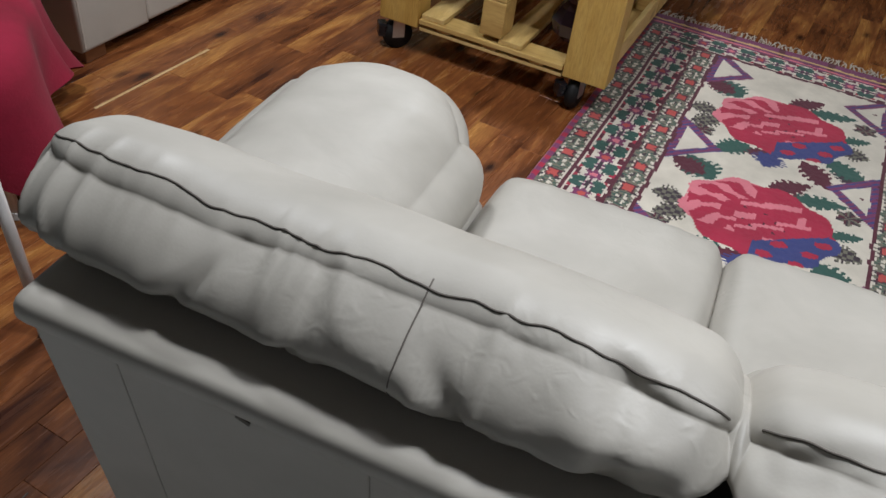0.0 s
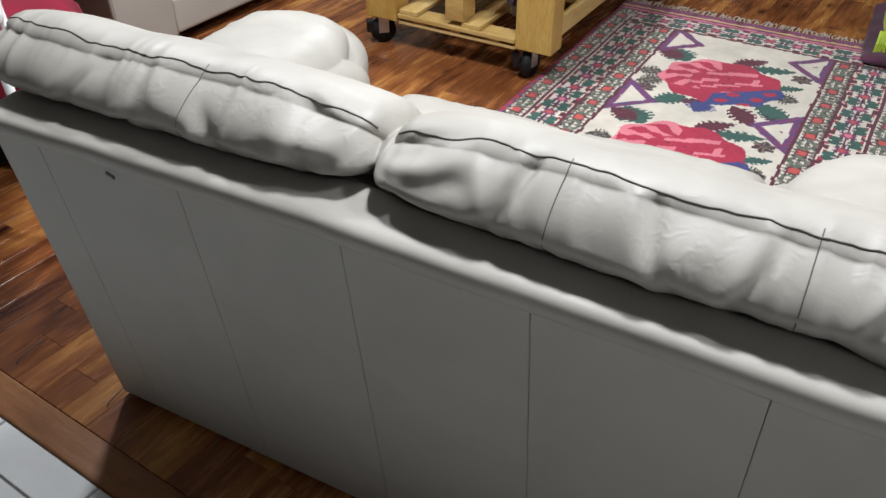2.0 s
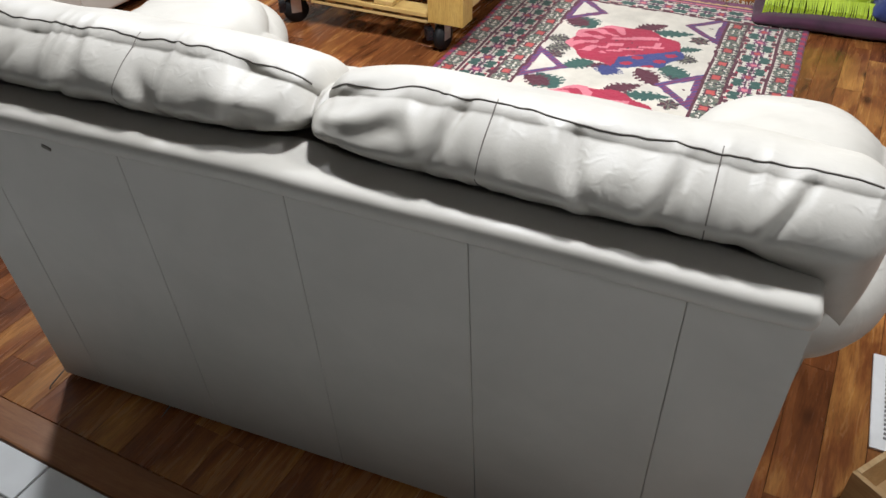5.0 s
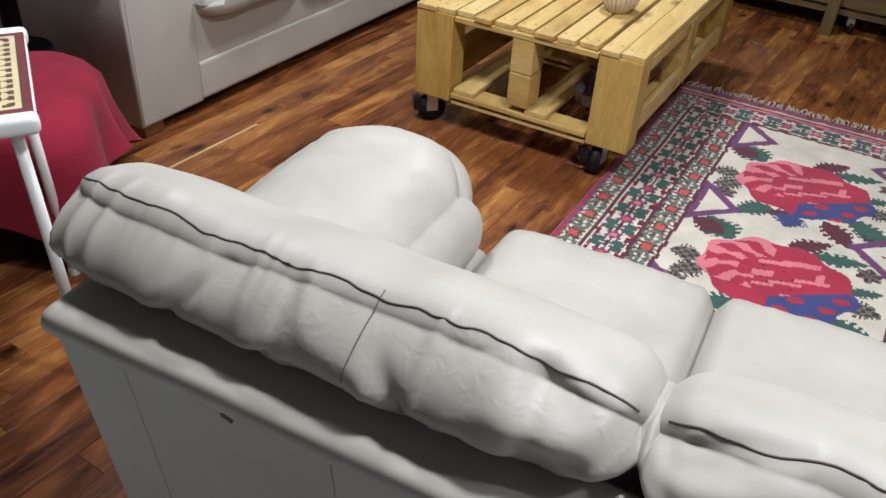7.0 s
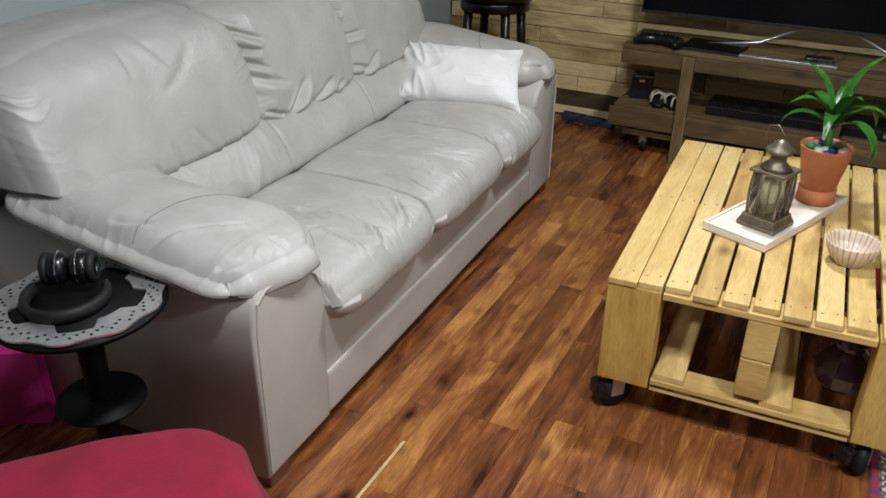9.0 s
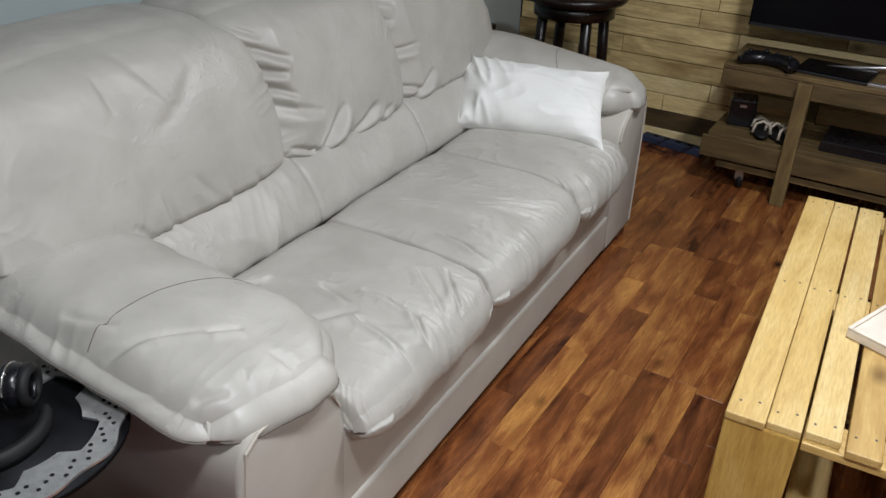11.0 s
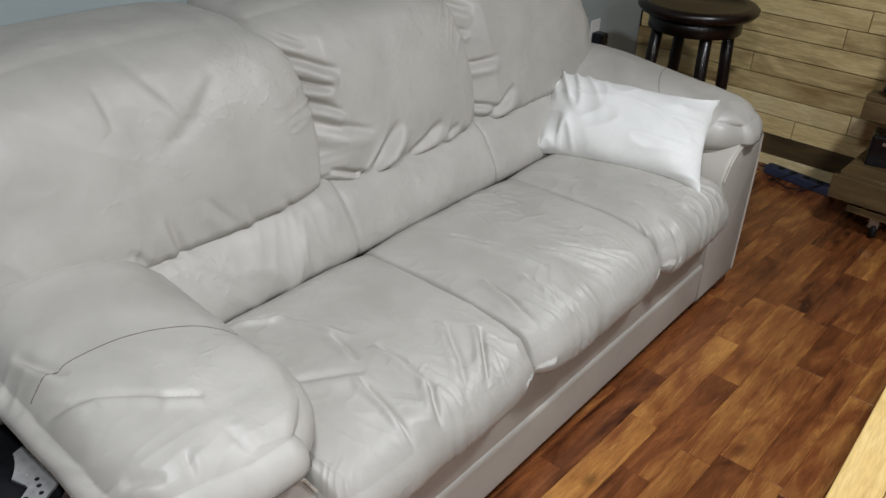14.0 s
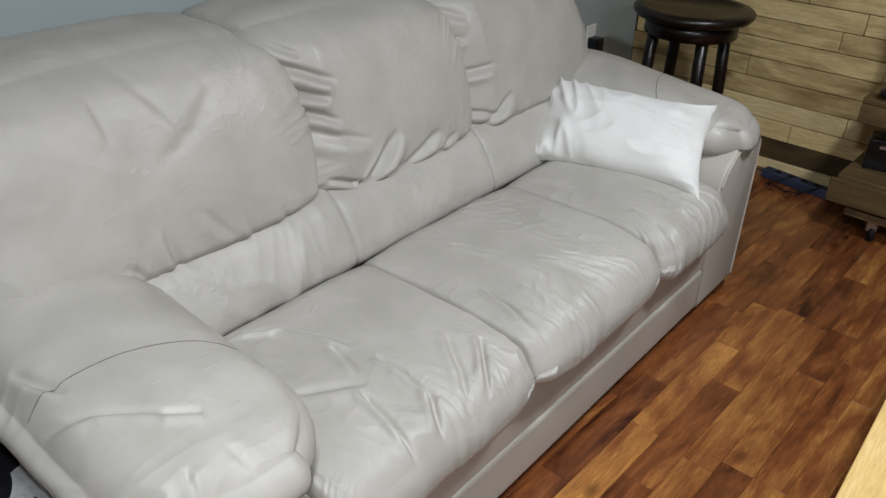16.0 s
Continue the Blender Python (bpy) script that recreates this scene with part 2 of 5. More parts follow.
def bowl_material():
    """Glazed cream pottery with brown radial strokes."""
    m, nt, p = nodes_of("painted_pottery")
    tc = nt.nodes.new("ShaderNodeTexCoord")
    sep = nt.nodes.new("ShaderNodeSeparateXYZ")
    nt.links.new(tc.outputs["Object"], sep.inputs[0])
    ang = nt.nodes.new("ShaderNodeMath")
    ang.operation = "ARCTAN2"
    nt.links.new(sep.outputs[1], ang.inputs[0])
    nt.links.new(sep.outputs[0], ang.inputs[1])
    sn = nt.nodes.new("ShaderNodeMath")
    sn.operation = "MULTIPLY"
    nt.links.new(ang.outputs[0], sn.inputs[0])
    sn.inputs[1].default_value = 26.0
    s2 = nt.nodes.new("ShaderNodeMath")
    s2.operation = "SINE"
    nt.links.new(sn.outputs[0], s2.inputs[0])
    nz = noise_tex(nt, tc.outputs["Object"], 45, 2)
    ml = nt.nodes.new("ShaderNodeMath")
    ml.operation = "MULTIPLY"
    nt.links.new(s2.outputs[0], ml.inputs[0])
    nt.links.new(nz, ml.inputs[1])
    nt.links.new(ramp(nt, ml.outputs[0], [(0.2, (0.58, 0.47, 0.36)), (0.55, (0.36, 0.22, 0.16))]), p.inputs["Base Color"])
    p.inputs["Roughness"].default_value = 0.25
    return m


LEAF = leaf_material()
POTTERY = bowl_material()


def glass_material(name, colour):
    m, nt, p = nodes_of(name)
    p.inputs["Base Color"].default_value = (*colour, 1)
    p.inputs["Transmission Weight"].default_value = 1.0
    p.inputs["Roughness"].default_value = 0.05
    p.inputs["IOR"].default_value = 1.45
    return m


LANTERN_GLASS = glass_material("lantern_glass", (0.97, 0.97, 0.88))


# ---------------------------------------------------------------- mesh helpers
def thing(name, m, label, category, group="", kind=""):
    ob = new(name)
    ob.matrix_world = m
    ob.empty_display_size = 0.1
    return tagged(ob, label, category, group, kind)


def link_mesh(name, me, material, parent, label="", smooth=True):
    if isinstance(material, (list, tuple)):
        for k in material:
            me.materials.append(k)
    else:
        me.materials.append(material)
    if smooth:
        for f in me.polygons:
            f.use_smooth = True
    ob = new(name, me)
    if parent is not None:
        ob.parent = parent
    return tagged(ob, label)


def part(name, bm, material, parent, label="", smooth=False, m=None):
    """Links a bmesh as one mesh object under a thing or a part."""
    me = bpy.data.meshes.new(name)
    bmesh.ops.recalc_face_normals(bm, faces=bm.faces)
    bm.to_mesh(me)
    bm.free()
    ob = link_mesh(name, me, material, parent, label, smooth)
    if m is not None:
        ob.matrix_basis = m
    return ob


def box(sx, sy, sz, bevel=0.004, at=(0, 0, 0), bm=None, segs=2, turn=None):
    own = bm if bm is not None else bmesh.new()
    r = bmesh.ops.create_cube(own, size=1.0)
    vs = r["verts"]
    for v in vs:
        v.co = Vector((v.co.x * sx, v.co.y * sy, v.co.z * sz))
    if bevel > 0:
        es = list({e for v in vs for e in v.link_edges})
        g = bmesh.ops.bevel(own, geom=es, offset=min(bevel, 0.45 * min(sx, sy, sz)), segments=segs, affect="EDGES", profile=0.6)
        vs = list({v for f in g["faces"] for v in f.verts} | {v for v in vs if v.is_valid})
    mat4 = Matrix.Translation(at) @ (turn if turn is not None else Matrix())
    bmesh.ops.transform(own, matrix=mat4, verts=vs)
    return own


def cyl(r1, r2, h, at=(0, 0, 0), n=24, bm=None, turn=None, bevel=0.0):
    """A cone or cylinder from z = 0 up to h at the place given."""
    own = bm if bm is not None else bmesh.new()
    r = bmesh.ops.create_cone(own, cap_ends=True, segments=n, radius1=r1, radius2=max(r2, 1e-5), depth=h)
    vs = r["verts"]
    if bevel > 0:
        es = [e for e in {e for v in vs for e in v.link_edges} if abs(e.verts[0].co.z - e.verts[1].co.z) < 1e-6]
        g = bmesh.ops.bevel(own, geom=es, offset=bevel, segments=2, affect="EDGES")
        vs = list({v for f in g["faces"] for v in f.verts} | {v for v in vs if v.is_valid})
    mat4 = Matrix.Translation(at) @ (turn if turn is not None else Matrix()) @ Matrix.Translation((0, 0, h / 2))
    bmesh.ops.transform(own, matrix=mat4, verts=vs)
    return own


def lathe(profile, n=32, bm=None, at=(0, 0, 0)):
    """A turned body from (radius, height) pairs."""
    own = bm if bm is not None else bmesh.new()
    rings = []
    for r, z in profile:
        rings.append([own.verts.new((at[0] + r * math.cos(2 * math.pi * k / n), at[1] + r * math.sin(2 * math.pi * k / n), at[2] + z)) for k in range(n)])
    for a, b in zip(rings, rings[1:]):
        for k in range(n):
            own.faces.new((a[k], a[(k + 1) % n], b[(k + 1) % n], b[k]))
    if profile[0][0] > 1e-4:
        own.faces.new(list(reversed(rings[0])))
    if profile[-1][0] > 1e-4:
        own.faces.new(rings[-1])
    return own


def tube(points, r, n=8, bm=None, closed=False):
    """A round rod along a line of points."""
    own = bm if bm is not None else bmesh.new()
    pts = [Vector(p) for p in points]
    rings, count = [], len(pts)
    side = None
    for i, p in enumerate(pts):
        a = pts[(i - 1) % count] if closed or i > 0 else p
        b = pts[(i + 1) % count] if closed or i < count - 1 else p
        d = (b - a).normalized()
        if side is None:
            side = d.orthogonal().normalized()
        side = (side - d * side.dot(d)).normalized()
        up = d.cross(side)
        rings.append([own.verts.new(p + (side * math.cos(2 * math.pi * k / n) + up * math.sin(2 * math.pi * k / n)) * r) for k in range(n)])
    pairs = list(zip(rings, rings[1:])) + ([(rings[-1], rings[0])] if closed else [])
    for a, b in pairs:
        for k in range(n):
            own.faces.new((a[k], a[(k + 1) % n], b[(k + 1) % n], b[k]))
    if not closed:
        own.faces.new(list(reversed(rings[0])))
        own.faces.new(rings[-1])
    return own


def prism(outline, depth, bevel=0.0, bm=None):
    """An outline in x and z, drawn out along y from 0 to depth."""
    own = bm if bm is not None else bmesh.new()
    a = [own.verts.new((x, 0, z)) for x, z in outline]
    b = [own.verts.new((x, depth, z)) for x, z in outline]
    own.faces.new(a)
    own.faces.new(list(reversed(b)))
    k = len(outline)
    for i in range(k):
        own.faces.new((a[i], b[i], b[(i + 1) % k], a[(i + 1) % k]))
    if bevel > 0:
        es = [e for e in own.edges if abs(e.verts[0].co.y - e.verts[1].co.y) < 1e-6]
        bmesh.ops.bevel(own, geom=es, offset=bevel, segments=3, affect="EDGES", profile=0.6)
    return own


def soft_place(s, half, r):
    """A place on a rounded box, from a place s on the unit cube."""
    q = [s[k] * half[k] for k in range(3)]
    c = [max(-(half[k] - r[k]), min(half[k] - r[k], q[k])) for k in range(3)]
    d = [(q[k] - c[k]) / r[k] for k in range(3)]
    ln = math.sqrt(d[0] ** 2 + d[1] ** 2 + d[2] ** 2)
    if ln > 1e-9:
        top = max(abs(d[0]), abs(d[1]), abs(d[2]))
        d = [v / ln * top for v in d] if top < 0.999 else [v / ln for v in d]
    return Vector([c[k] + d[k] * r[k] for k in range(3)])


def cushion(name, half, r, cells, shape, material, parent, label="", m=None):
    """A soft body: a rounded box whose every place is moved by shape(s, p). Returns the object and its place(s)."""
    def ease(i, n):
        t = 2 * i / n - 1
        return 0.55 * t + 0.45 * math.sin(t * math.pi / 2)

    nx, ny, nz = cells
    if not isinstance(r, (tuple, list)):
        r = (r, r, r)
    r = tuple(min(r[k], half[k] * 0.999) for k in range(3))
    index, verts, faces = {}, [], []

    def place(s):
        return shape(s, soft_place(s, half, r)) if shape else soft_place(s, half, r)

    def vert(i, j, k):
        key = (i, j, k)
        if key not in index:
            index[key] = len(verts)
            verts.append(place((ease(i, nx), ease(j, ny), ease(k, nz))))
        return index[key]

    for i in range(nx):
        for j in range(ny):
            faces.append((vert(i, j, 0), vert(i, j + 1, 0), vert(i + 1, j + 1, 0), vert(i + 1, j, 0)))
            faces.append((vert(i, j, nz), vert(i + 1, j, nz), vert(i + 1, j + 1, nz), vert(i, j + 1, nz)))
    for i in range(nx):
        for k in range(nz):
            faces.append((vert(i, 0, k), vert(i + 1, 0, k), vert(i + 1, 0, k + 1), vert(i, 0, k + 1)))
            faces.append((vert(i, ny, k), vert(i, ny, k + 1), vert(i + 1, ny, k + 1), vert(i + 1, ny, k)))
    for j in range(ny):
        for k in range(nz):
            faces.append((vert(0, j, k), vert(0, j, k + 1), vert(0, j + 1, k + 1), vert(0, j + 1, k)))
            faces.append((vert(nx, j, k), vert(nx, j + 1, k), vert(nx, j + 1, k + 1), vert(nx, j, k + 1)))
    me = bpy.data.meshes.new(name)
    me.from_pydata([tuple(v) for v in verts], [], faces)
    ob = link_mesh(name, me, material, parent, label)
    if m is not None:
        ob.matrix_basis = m
    return ob, place


def seam_line(name, place, path, parent, r=0.0022, material=None, label=""):
    """A stitched seam that lies on a cushion along places s of its unit cube."""
    pts = [place(s) for s in path]
    return part(name, tube(pts, r, 6), material or SEAM, parent, label, True)


def wob(x, y, z=0.0, f=1.0):
    return noise.noise(Vector((x * f, y * f, z * f)))


def ridge(x, y, z=0.0, sharp=3.0):
    return (1.0 - abs(noise.noise(Vector((x, y, z))))) ** sharp


def creases(u, v, strokes, wav=0.006):
    """Furrows with a soft roll beside them, along strokes (u, v, u, v, width, depth)."""
    h = 0.0
    u += wav * wob(u, v, 3.0, 14)
    v += wav * wob(u, v, 8.0, 14)
    for a, b, c, d, w, deep in strokes:
        du, dv = c - a, d - b
        ln = math.hypot(du, dv)
        t = ((u - a) * du + (v - b) * dv) / (ln * ln)
        if t < -0.15 or t > 1.15:
            continue
        q = ((u - a) * dv - (v - b) * du) / ln
        if abs(q) > 6 * w:
            continue
        fade = max(0.0, 1 - (abs(2 * t - 1) / 1.3) ** 3)
        h += deep * fade * (0.75 * math.exp(-((q - 2.2 * w) / (1.7 * w)) ** 2) - math.exp(-(q / w) ** 2))
    return h


def span(a, b, n):
    return [a + (b - a) * i / n for i in range(n + 1)]


# ---------------------------------------------------------------- the room
X0, X1, Y0, Y1 = -3.08, 3.2, -2.6, 5.3


def slab(name, x0, x1, y0, y1, z0, z1, material, label, category="wall"):
    bm = box(x1 - x0, y1 - y0, z1 - z0, 0, ((x0 + x1) / 2, (y0 + y1) / 2, (z0 + z1) / 2))
    ob = part(name, bm, material, None)
    return tagged(ob, label, category, kind="structure")


ceiling = slab("ceiling", X0 - 0.12, X1 + 0.12, Y0 - 0.12, Y1 + 0.12, CEILING, CEILING + 0.1, LOW_BOUNCE_CEILING, "flat unseen ceiling of the living room, darkened to cut bounced light", "ceiling")
wall_west = slab("wall_west", X0 - 0.12, X0, Y0, Y1, 0, CEILING, WALL_PAINT, "blue-grey painted wall behind the long sofa")
wall_east = slab("wall_east", X1, X1 + 0.12, Y0, Y1, 0, CEILING, LOW_BOUNCE_WALL, "plain unseen wall closing the room, darkened to cut bounced light")
wall_south = slab("wall_south", X0 - 0.12, X1 + 0.12, Y0 - 0.12, Y0, 0, CEILING, LOW_BOUNCE_WALL, "plain unseen wall behind the tiled floor, darkened to cut bounced light")
wall_north = slab("wall_north", X0 - 0.12, X1 + 0.12, Y1 + 0.02, Y1 + 0.14, 0, CEILING, plain("dark_backing", (0.04, 0.03, 0.02), 0.9), "wall clad with horizontal reclaimed pallet boards")

# wooden floor: a dark bed that shows in the joints; its planks come last in the file
EDGE = 0.487
floor_bed = slab("floor", X0, X1, Y0, Y1, -0.12, -0.016, plain("joint_shadow", (0.02, 0.009, 0.005), 0.8), "red-brown acacia plank floor, glossy and strongly grained", "floor")

# tiled floor behind the threshold
tile_floor = slab("tile_floor", X0, X1, Y0, EDGE - 0.089, -0.015, -0.0045, GROUT, "white glazed floor tiles with grey grout", "floor")
tiles_mesh = None
for i in range(-9, 9):
    for j in range(8):
        x, y = -0.0445 + i * 0.335, 0.298 - 0.1675 - j * 0.335
        if not (X0 + 0.17 < x < X1 - 0.17 and y > Y0 + 0.17):
            continue
        if tiles_mesh is None:
            t0 = part("tile", box(0.329, 0.329, 0.012, 0.003), TILE_WHITE, tile_floor)
            tiles_mesh = t0.data
        else:
            t0 = new("tile", tiles_mesh)
            t0.parent = tile_floor
        t0.location = (x, y, -0.004)

cut_mesh = None
for i in range(-9, 10):
    if cut_mesh is None:
        t0 = part("tile", box(0.329, 0.094, 0.012, 0.003), TILE_WHITE, tile_floor)
        cut_mesh = t0.data
    else:
        t0 = new("tile", cut_mesh)
        t0.parent = tile_floor
    t0.location = (-0.0445 + i * 0.335, 0.348, -0.004)

threshold = part("trim", box(X1 - X0, 0.085, 0.018, 0.005, ((X0 + X1) / 2, EDGE - 0.0445, -0.006)), TRIM_WOOD, None)
tagged(threshold, "flat brown wooden threshold board between planks and tiles", "threshold", kind="structure")


# ---------------------------------------------------------------- long sofa
def make_long_sofa():
    sofa = thing("sofa", pose(-1.865, 1.80, 0, 0, 0, 91.8), "long three-seat cream leather sofa along the grey wall", "sofa")
    LEN = 2.35
    part("base", box(LEN - 0.08, 0.9, 0.34, 0.01, (LEN / 2, 0.52, 0.22)), LEATHER_FLAT, sofa)
    part("front_rail", box(LEN - 0.61, 0.06, 0.155, 0.018, (LEN / 2, 0.03, 0.128), segs=4), LEATHER_FLAT, sofa, "", True)
    part("front_band", box(LEN - 0.61, 0.03, 0.22, 0.008, (LEN / 2, 0.022, 0.31)), LEATHER_FLAT, sofa)
    part("back_frame", box(LEN - 0.06, 0.12, 0.86, 0.03, (LEN / 2, 1.02, 0.49), segs=3), LEATHER_FLAT, sofa, "", True)
    arm = [(0.0, 0.045), (0.0, 0.52), (0.006, 0.565), (0.024, 0.603), (0.06, 0.625), (0.11, 0.628), (0.17, 0.618), (0.23, 0.597), (0.275, 0.562), (0.30, 0.515), (0.31, 0.45), (0.31, 0.045)]
    PAD_FOLDS = [(0.067, 0.32, 0.163, 0.217, 0.007, 0.005), (0.163, 0.217, 0.209, 0.186, 0.007, 0.006), (0.045, 0.479, 0.082, 0.385, 0.008, 0.006),
                 (0.02, 0.35, 0.07, 0.30, 0.007, 0.005), (0.03, 0.14, 0.07, 0.10, 0.009, 0.006), (0.10, 0.05, 0.12, 0.10, 0.008, 0.006), (0.21, 0.04, 0.20, 0.10, 0.008, 0.005)]
    for side in (0, 1):
        outline = arm if side == 0 else [(LEN - l, z) for l, z in arm]
        body = part("arm", prism(outline, 1.0, 0.014), LEATHER_FLAT, sofa, "", True)
        sgn = 1 if side == 0 else -1
        edge = [(0.012 if side == 0 else LEN - 0.012, -0.001, z) for z in (0.06, 0.3, 0.5)]
        edge += [((l if side == 0 else LEN - l), -0.001, z - 0.010) for l, z in arm[3:10]]
        part("piping", tube(edge, 0.0035, 6), PIPING, body)
        part("foot", box(0.09, 0.07, 0.05, 0.006, ((0.06 if side == 0 else LEN - 0.06), 0.045, 0.025)), FOOT_WOOD, sofa, "brown wooden block foot")

        def pad_shape(s, p, sgn=sgn):
            l, d, z = p
            t = (s[1] + 1) / 2
            out = max(0.0, -s[0] * sgn)
            inn = max(0.0, s[0] * sgn)
            z += 0.022 * (1 - s[0] ** 2) * (1 - s[1] ** 2) * (s[2] > 0)
            z += (0.022 - z) * 0.5 * out ** 4 - 0.012 * out ** 2 * (1 - t)
            z += 0.085 * t ** 1.6 * (1 - 0.75 * inn) - 0.05 * max(0.0, t - 0.75) * 4 * (1 - out)
            front = max(0.0, -s[1] - 0.5) * 2
            z -= 0.022 * front * (1 - out)
            z += 0.055 * front * max(0.0, -s[2]) * (1 - 0.6 * inn)
            d += 0.045 * front * out
            l += sgn * (0.045 * t - 0.055 * front ** 2) * inn - sgn * 0.012 * out * (1 - t)
            edge = max(abs(s[0]), abs(s[1])) ** 4
            z += (0.008 if s[1] > -0.75 else 0.0025) * edge * max(0.0, s[2]) * (ridge(l * 7, d * 20 + 2 * wob(l, d, 1, 6), side * 5.0, 5) - 0.4)
            if side == 0 and s[2] > 0:
                z += 2.0 * creases(l + 0.192, d + 0.445, PAD_FOLDS) * (1 - edge)
            z += 0.009 * wob(l, d, side * 3.1, 6.5) * (1 - 0.6 * out)
            k = 1 + 0.02 * wob(l, d, z, 9)
            return Vector((l * k, d, z))

        pad, place = cushion("arm_pad", (0.20 if side == 0 else 0.16, 0.435, 0.075), (0.10, 0.12, 0.07), (110, 180, 14), pad_shape, LEATHER_SOFA, sofa, "plump cream leather arm pillow with creases",
                           Matrix.Translation((0.178 if side == 0 else LEN - 0.13, 0.41, 0.617 if side == 0 else 0.632)))
        seam_line("seam", place, [(-sgn * 1.0, v, 0.0) for v in span(-0.96, 0.95, 50)], pad, 0.0026)
        seam_line("seam", place, [(u, -1.0, -0.1) for u in span(-0.9, 0.9, 30)], pad, 0.003)
        seam_line("seam", place, [(u, -0.14 - 0.12 * u * sgn - 0.1 * u * u, 1.0) for u in span(-0.92, 0.92, 40)], pad, 0.0011)

    SEAT_FOLDS = [
        [(0.49, 0.48, 0.574, 0.413, 0.006, 0.006), (0.574, 0.413, 0.628, 0.268, 0.006, 0.007), (0.60, 0.267, 0.585, 0.18, 0.007, 0.004),
         (0.644, 0.165, 0.639, 0.03, 0.007, 0.006), (0.639, 0.03, 0.591, -0.04, 0.007, 0.006), (0.535, 0.11, 0.515, -0.03, 0.006, 0.006),
         (0.40, 0.26, 0.55, 0.145, 0.012, 0.004), (0.853, 0.06, 0.76, -0.03, 0.007, 0.006), (0.80, 0.11, 0.70, -0.02, 0.008, 0.004)],
        [(1.131, 0.363, 1.152, 0.274, 0.006, 0.004), (1.162, 0.263, 1.176, 0.12, 0.006, 0.006), (1.02, 0.16, 0.99, 0.0, 0.007, 0.005),
         (1.24, 0.15, 1.30, 0.0, 0.006, 0.005), (1.30, 0.12, 1.38, -0.02, 0.006, 0.005), (1.10, 0.1, 1.09, -0.03, 0.006, 0.005)],
        [(1.62, 0.45, 1.67, 0.33, 0.006, 0.004), (1.80, 0.12, 1.78, -0.02, 0.007, 0.005), (1.66, 0.1, 1.64, -0.03, 0.007, 0.005)]]
    BACK_FOLDS = [
        [(0.651, 0.996, 0.583, 0.934, 0.018, 0.008), (0.583, 0.934, 0.493, 0.894, 0.016, 0.006), (0.514, 1.016, 0.554, 0.929, 0.012, 0.005),
         (0.391, 1.023, 0.396, 0.961, 0.010, 0.007), (0.464, 1.088, 0.523, 0.989, 0.012, 0.006), (0.447, 0.752, 0.472, 0.654, 0.010, 0.010),
         (0.346, 0.714, 0.384, 0.669, 0.010, 0.009), (0.542, 0.767, 0.605, 0.685, 0.010, 0.007), (0.656, 0.72, 0.677, 0.63, 0.009, 0.006), (0.75, 0.70, 0.80, 0.64, 0.009, 0.006)],
        [(0.86, 1.05, 0.94, 1.01, 0.009, 0.010), (0.873, 0.992, 0.995, 0.944, 0.010, 0.014), (0.88, 0.93, 0.974, 0.911, 0.009, 0.015), (0.89, 0.89, 0.988, 0.847, 0.009, 0.011),
         (0.92, 0.824, 1.064, 0.779, 0.012, 0.009), (1.04, 0.65, 1.168, 0.76, 0.014, 0.014), (1.17, 0.65, 1.329, 0.72, 0.014, 0.013), (1.32, 0.65, 1.40, 0.70, 0.010, 0.009), (0.94, 0.70, 1.04, 0.67, 0.009, 0.010)],
        [(1.48, 1.02, 1.58, 0.99, 0.010, 0.010), (1.48, 0.945, 1.56, 0.931, 0.009, 0.010), (1.49, 0.83, 1.634, 0.845, 0.010, 0.012), (1.50, 0.735, 1.617, 0.70, 0.010, 0.010), (1.57, 0.66, 1.70, 0.74, 0.012, 0.012)]]
    bounds = [0.325, 0.935, 1.565, 2.03]
    for n, (a, b) in enumerate(zip(bounds, bounds[1:])):
        def seat_shape(s, p, n=n, mid=(a + b) / 2):
            x, y, z = p
            up = max(0.0, s[2])
            z += 0.024 * (1 - s[0] ** 4) * (1 - 0.6 * s[1] ** 2) * up
            front = max(0.0, -s[1])
            z -= 0.035 * front ** 3 * (1 if s[2] > 0 else 0.6)
            y -= 0.036 * front * (1 - s[0] ** 6)
            z += 0.045 * front ** 2 * abs(s[0]) ** 9 * max(0.0, 0.4 - s[2])
            fold = front ** 2.6 * (ridge((x + mid) * 25 + 2.5 * wob(x + mid, y, 0, 5), y * 3, n, 6) - 0.3)
            fold *= max(0.15, 0.6 + 1.5 * wob(x + mid, y, n + 9.0, 5))
            tiny = front ** 1.6 * (ridge((x + mid) * 58 + 4 * wob(x + mid, y, 2, 9), y * 7, n + 4.0, 5) - 0.35) * max(0.0, 0.35 + 1.8 * wob(x + mid, y, n + 3.0, 6))
            z += (0.017 * fold + 0.006 * tiny) * (0.3 + up)
            z += 0.0035 * (ridge((x + mid) * 16 + y * 9, y * 14 - (x + mid) * 6, n + 8.0, 9) - 0.2) * up * max(0.0, 0.3 + 1.6 * wob(x + mid, y, n + 6.0, 4))
            y += 0.008 * fold
            z += 0.006 * wob(x + mid, y, n, 5) * up
            z -= 0.022 * front ** 3 * abs(s[0]) ** 14
            z += 2.6 * creases(x + mid, y + 0.25, SEAT_FOLDS[n]) * up
            return Vector((x, y, z))
        pad, place = cushion("seat_cushion", ((b - a) / 2 + 0.006, 0.285, 0.075), (0.016, 0.07, 0.062), (190, 160, 14), seat_shape, LEATHER_SOFA, sofa,
                           "soft cream leather seat cushion with wrinkled front edge", Matrix.Translation(((a + b) / 2, 0.25, 0.45)))
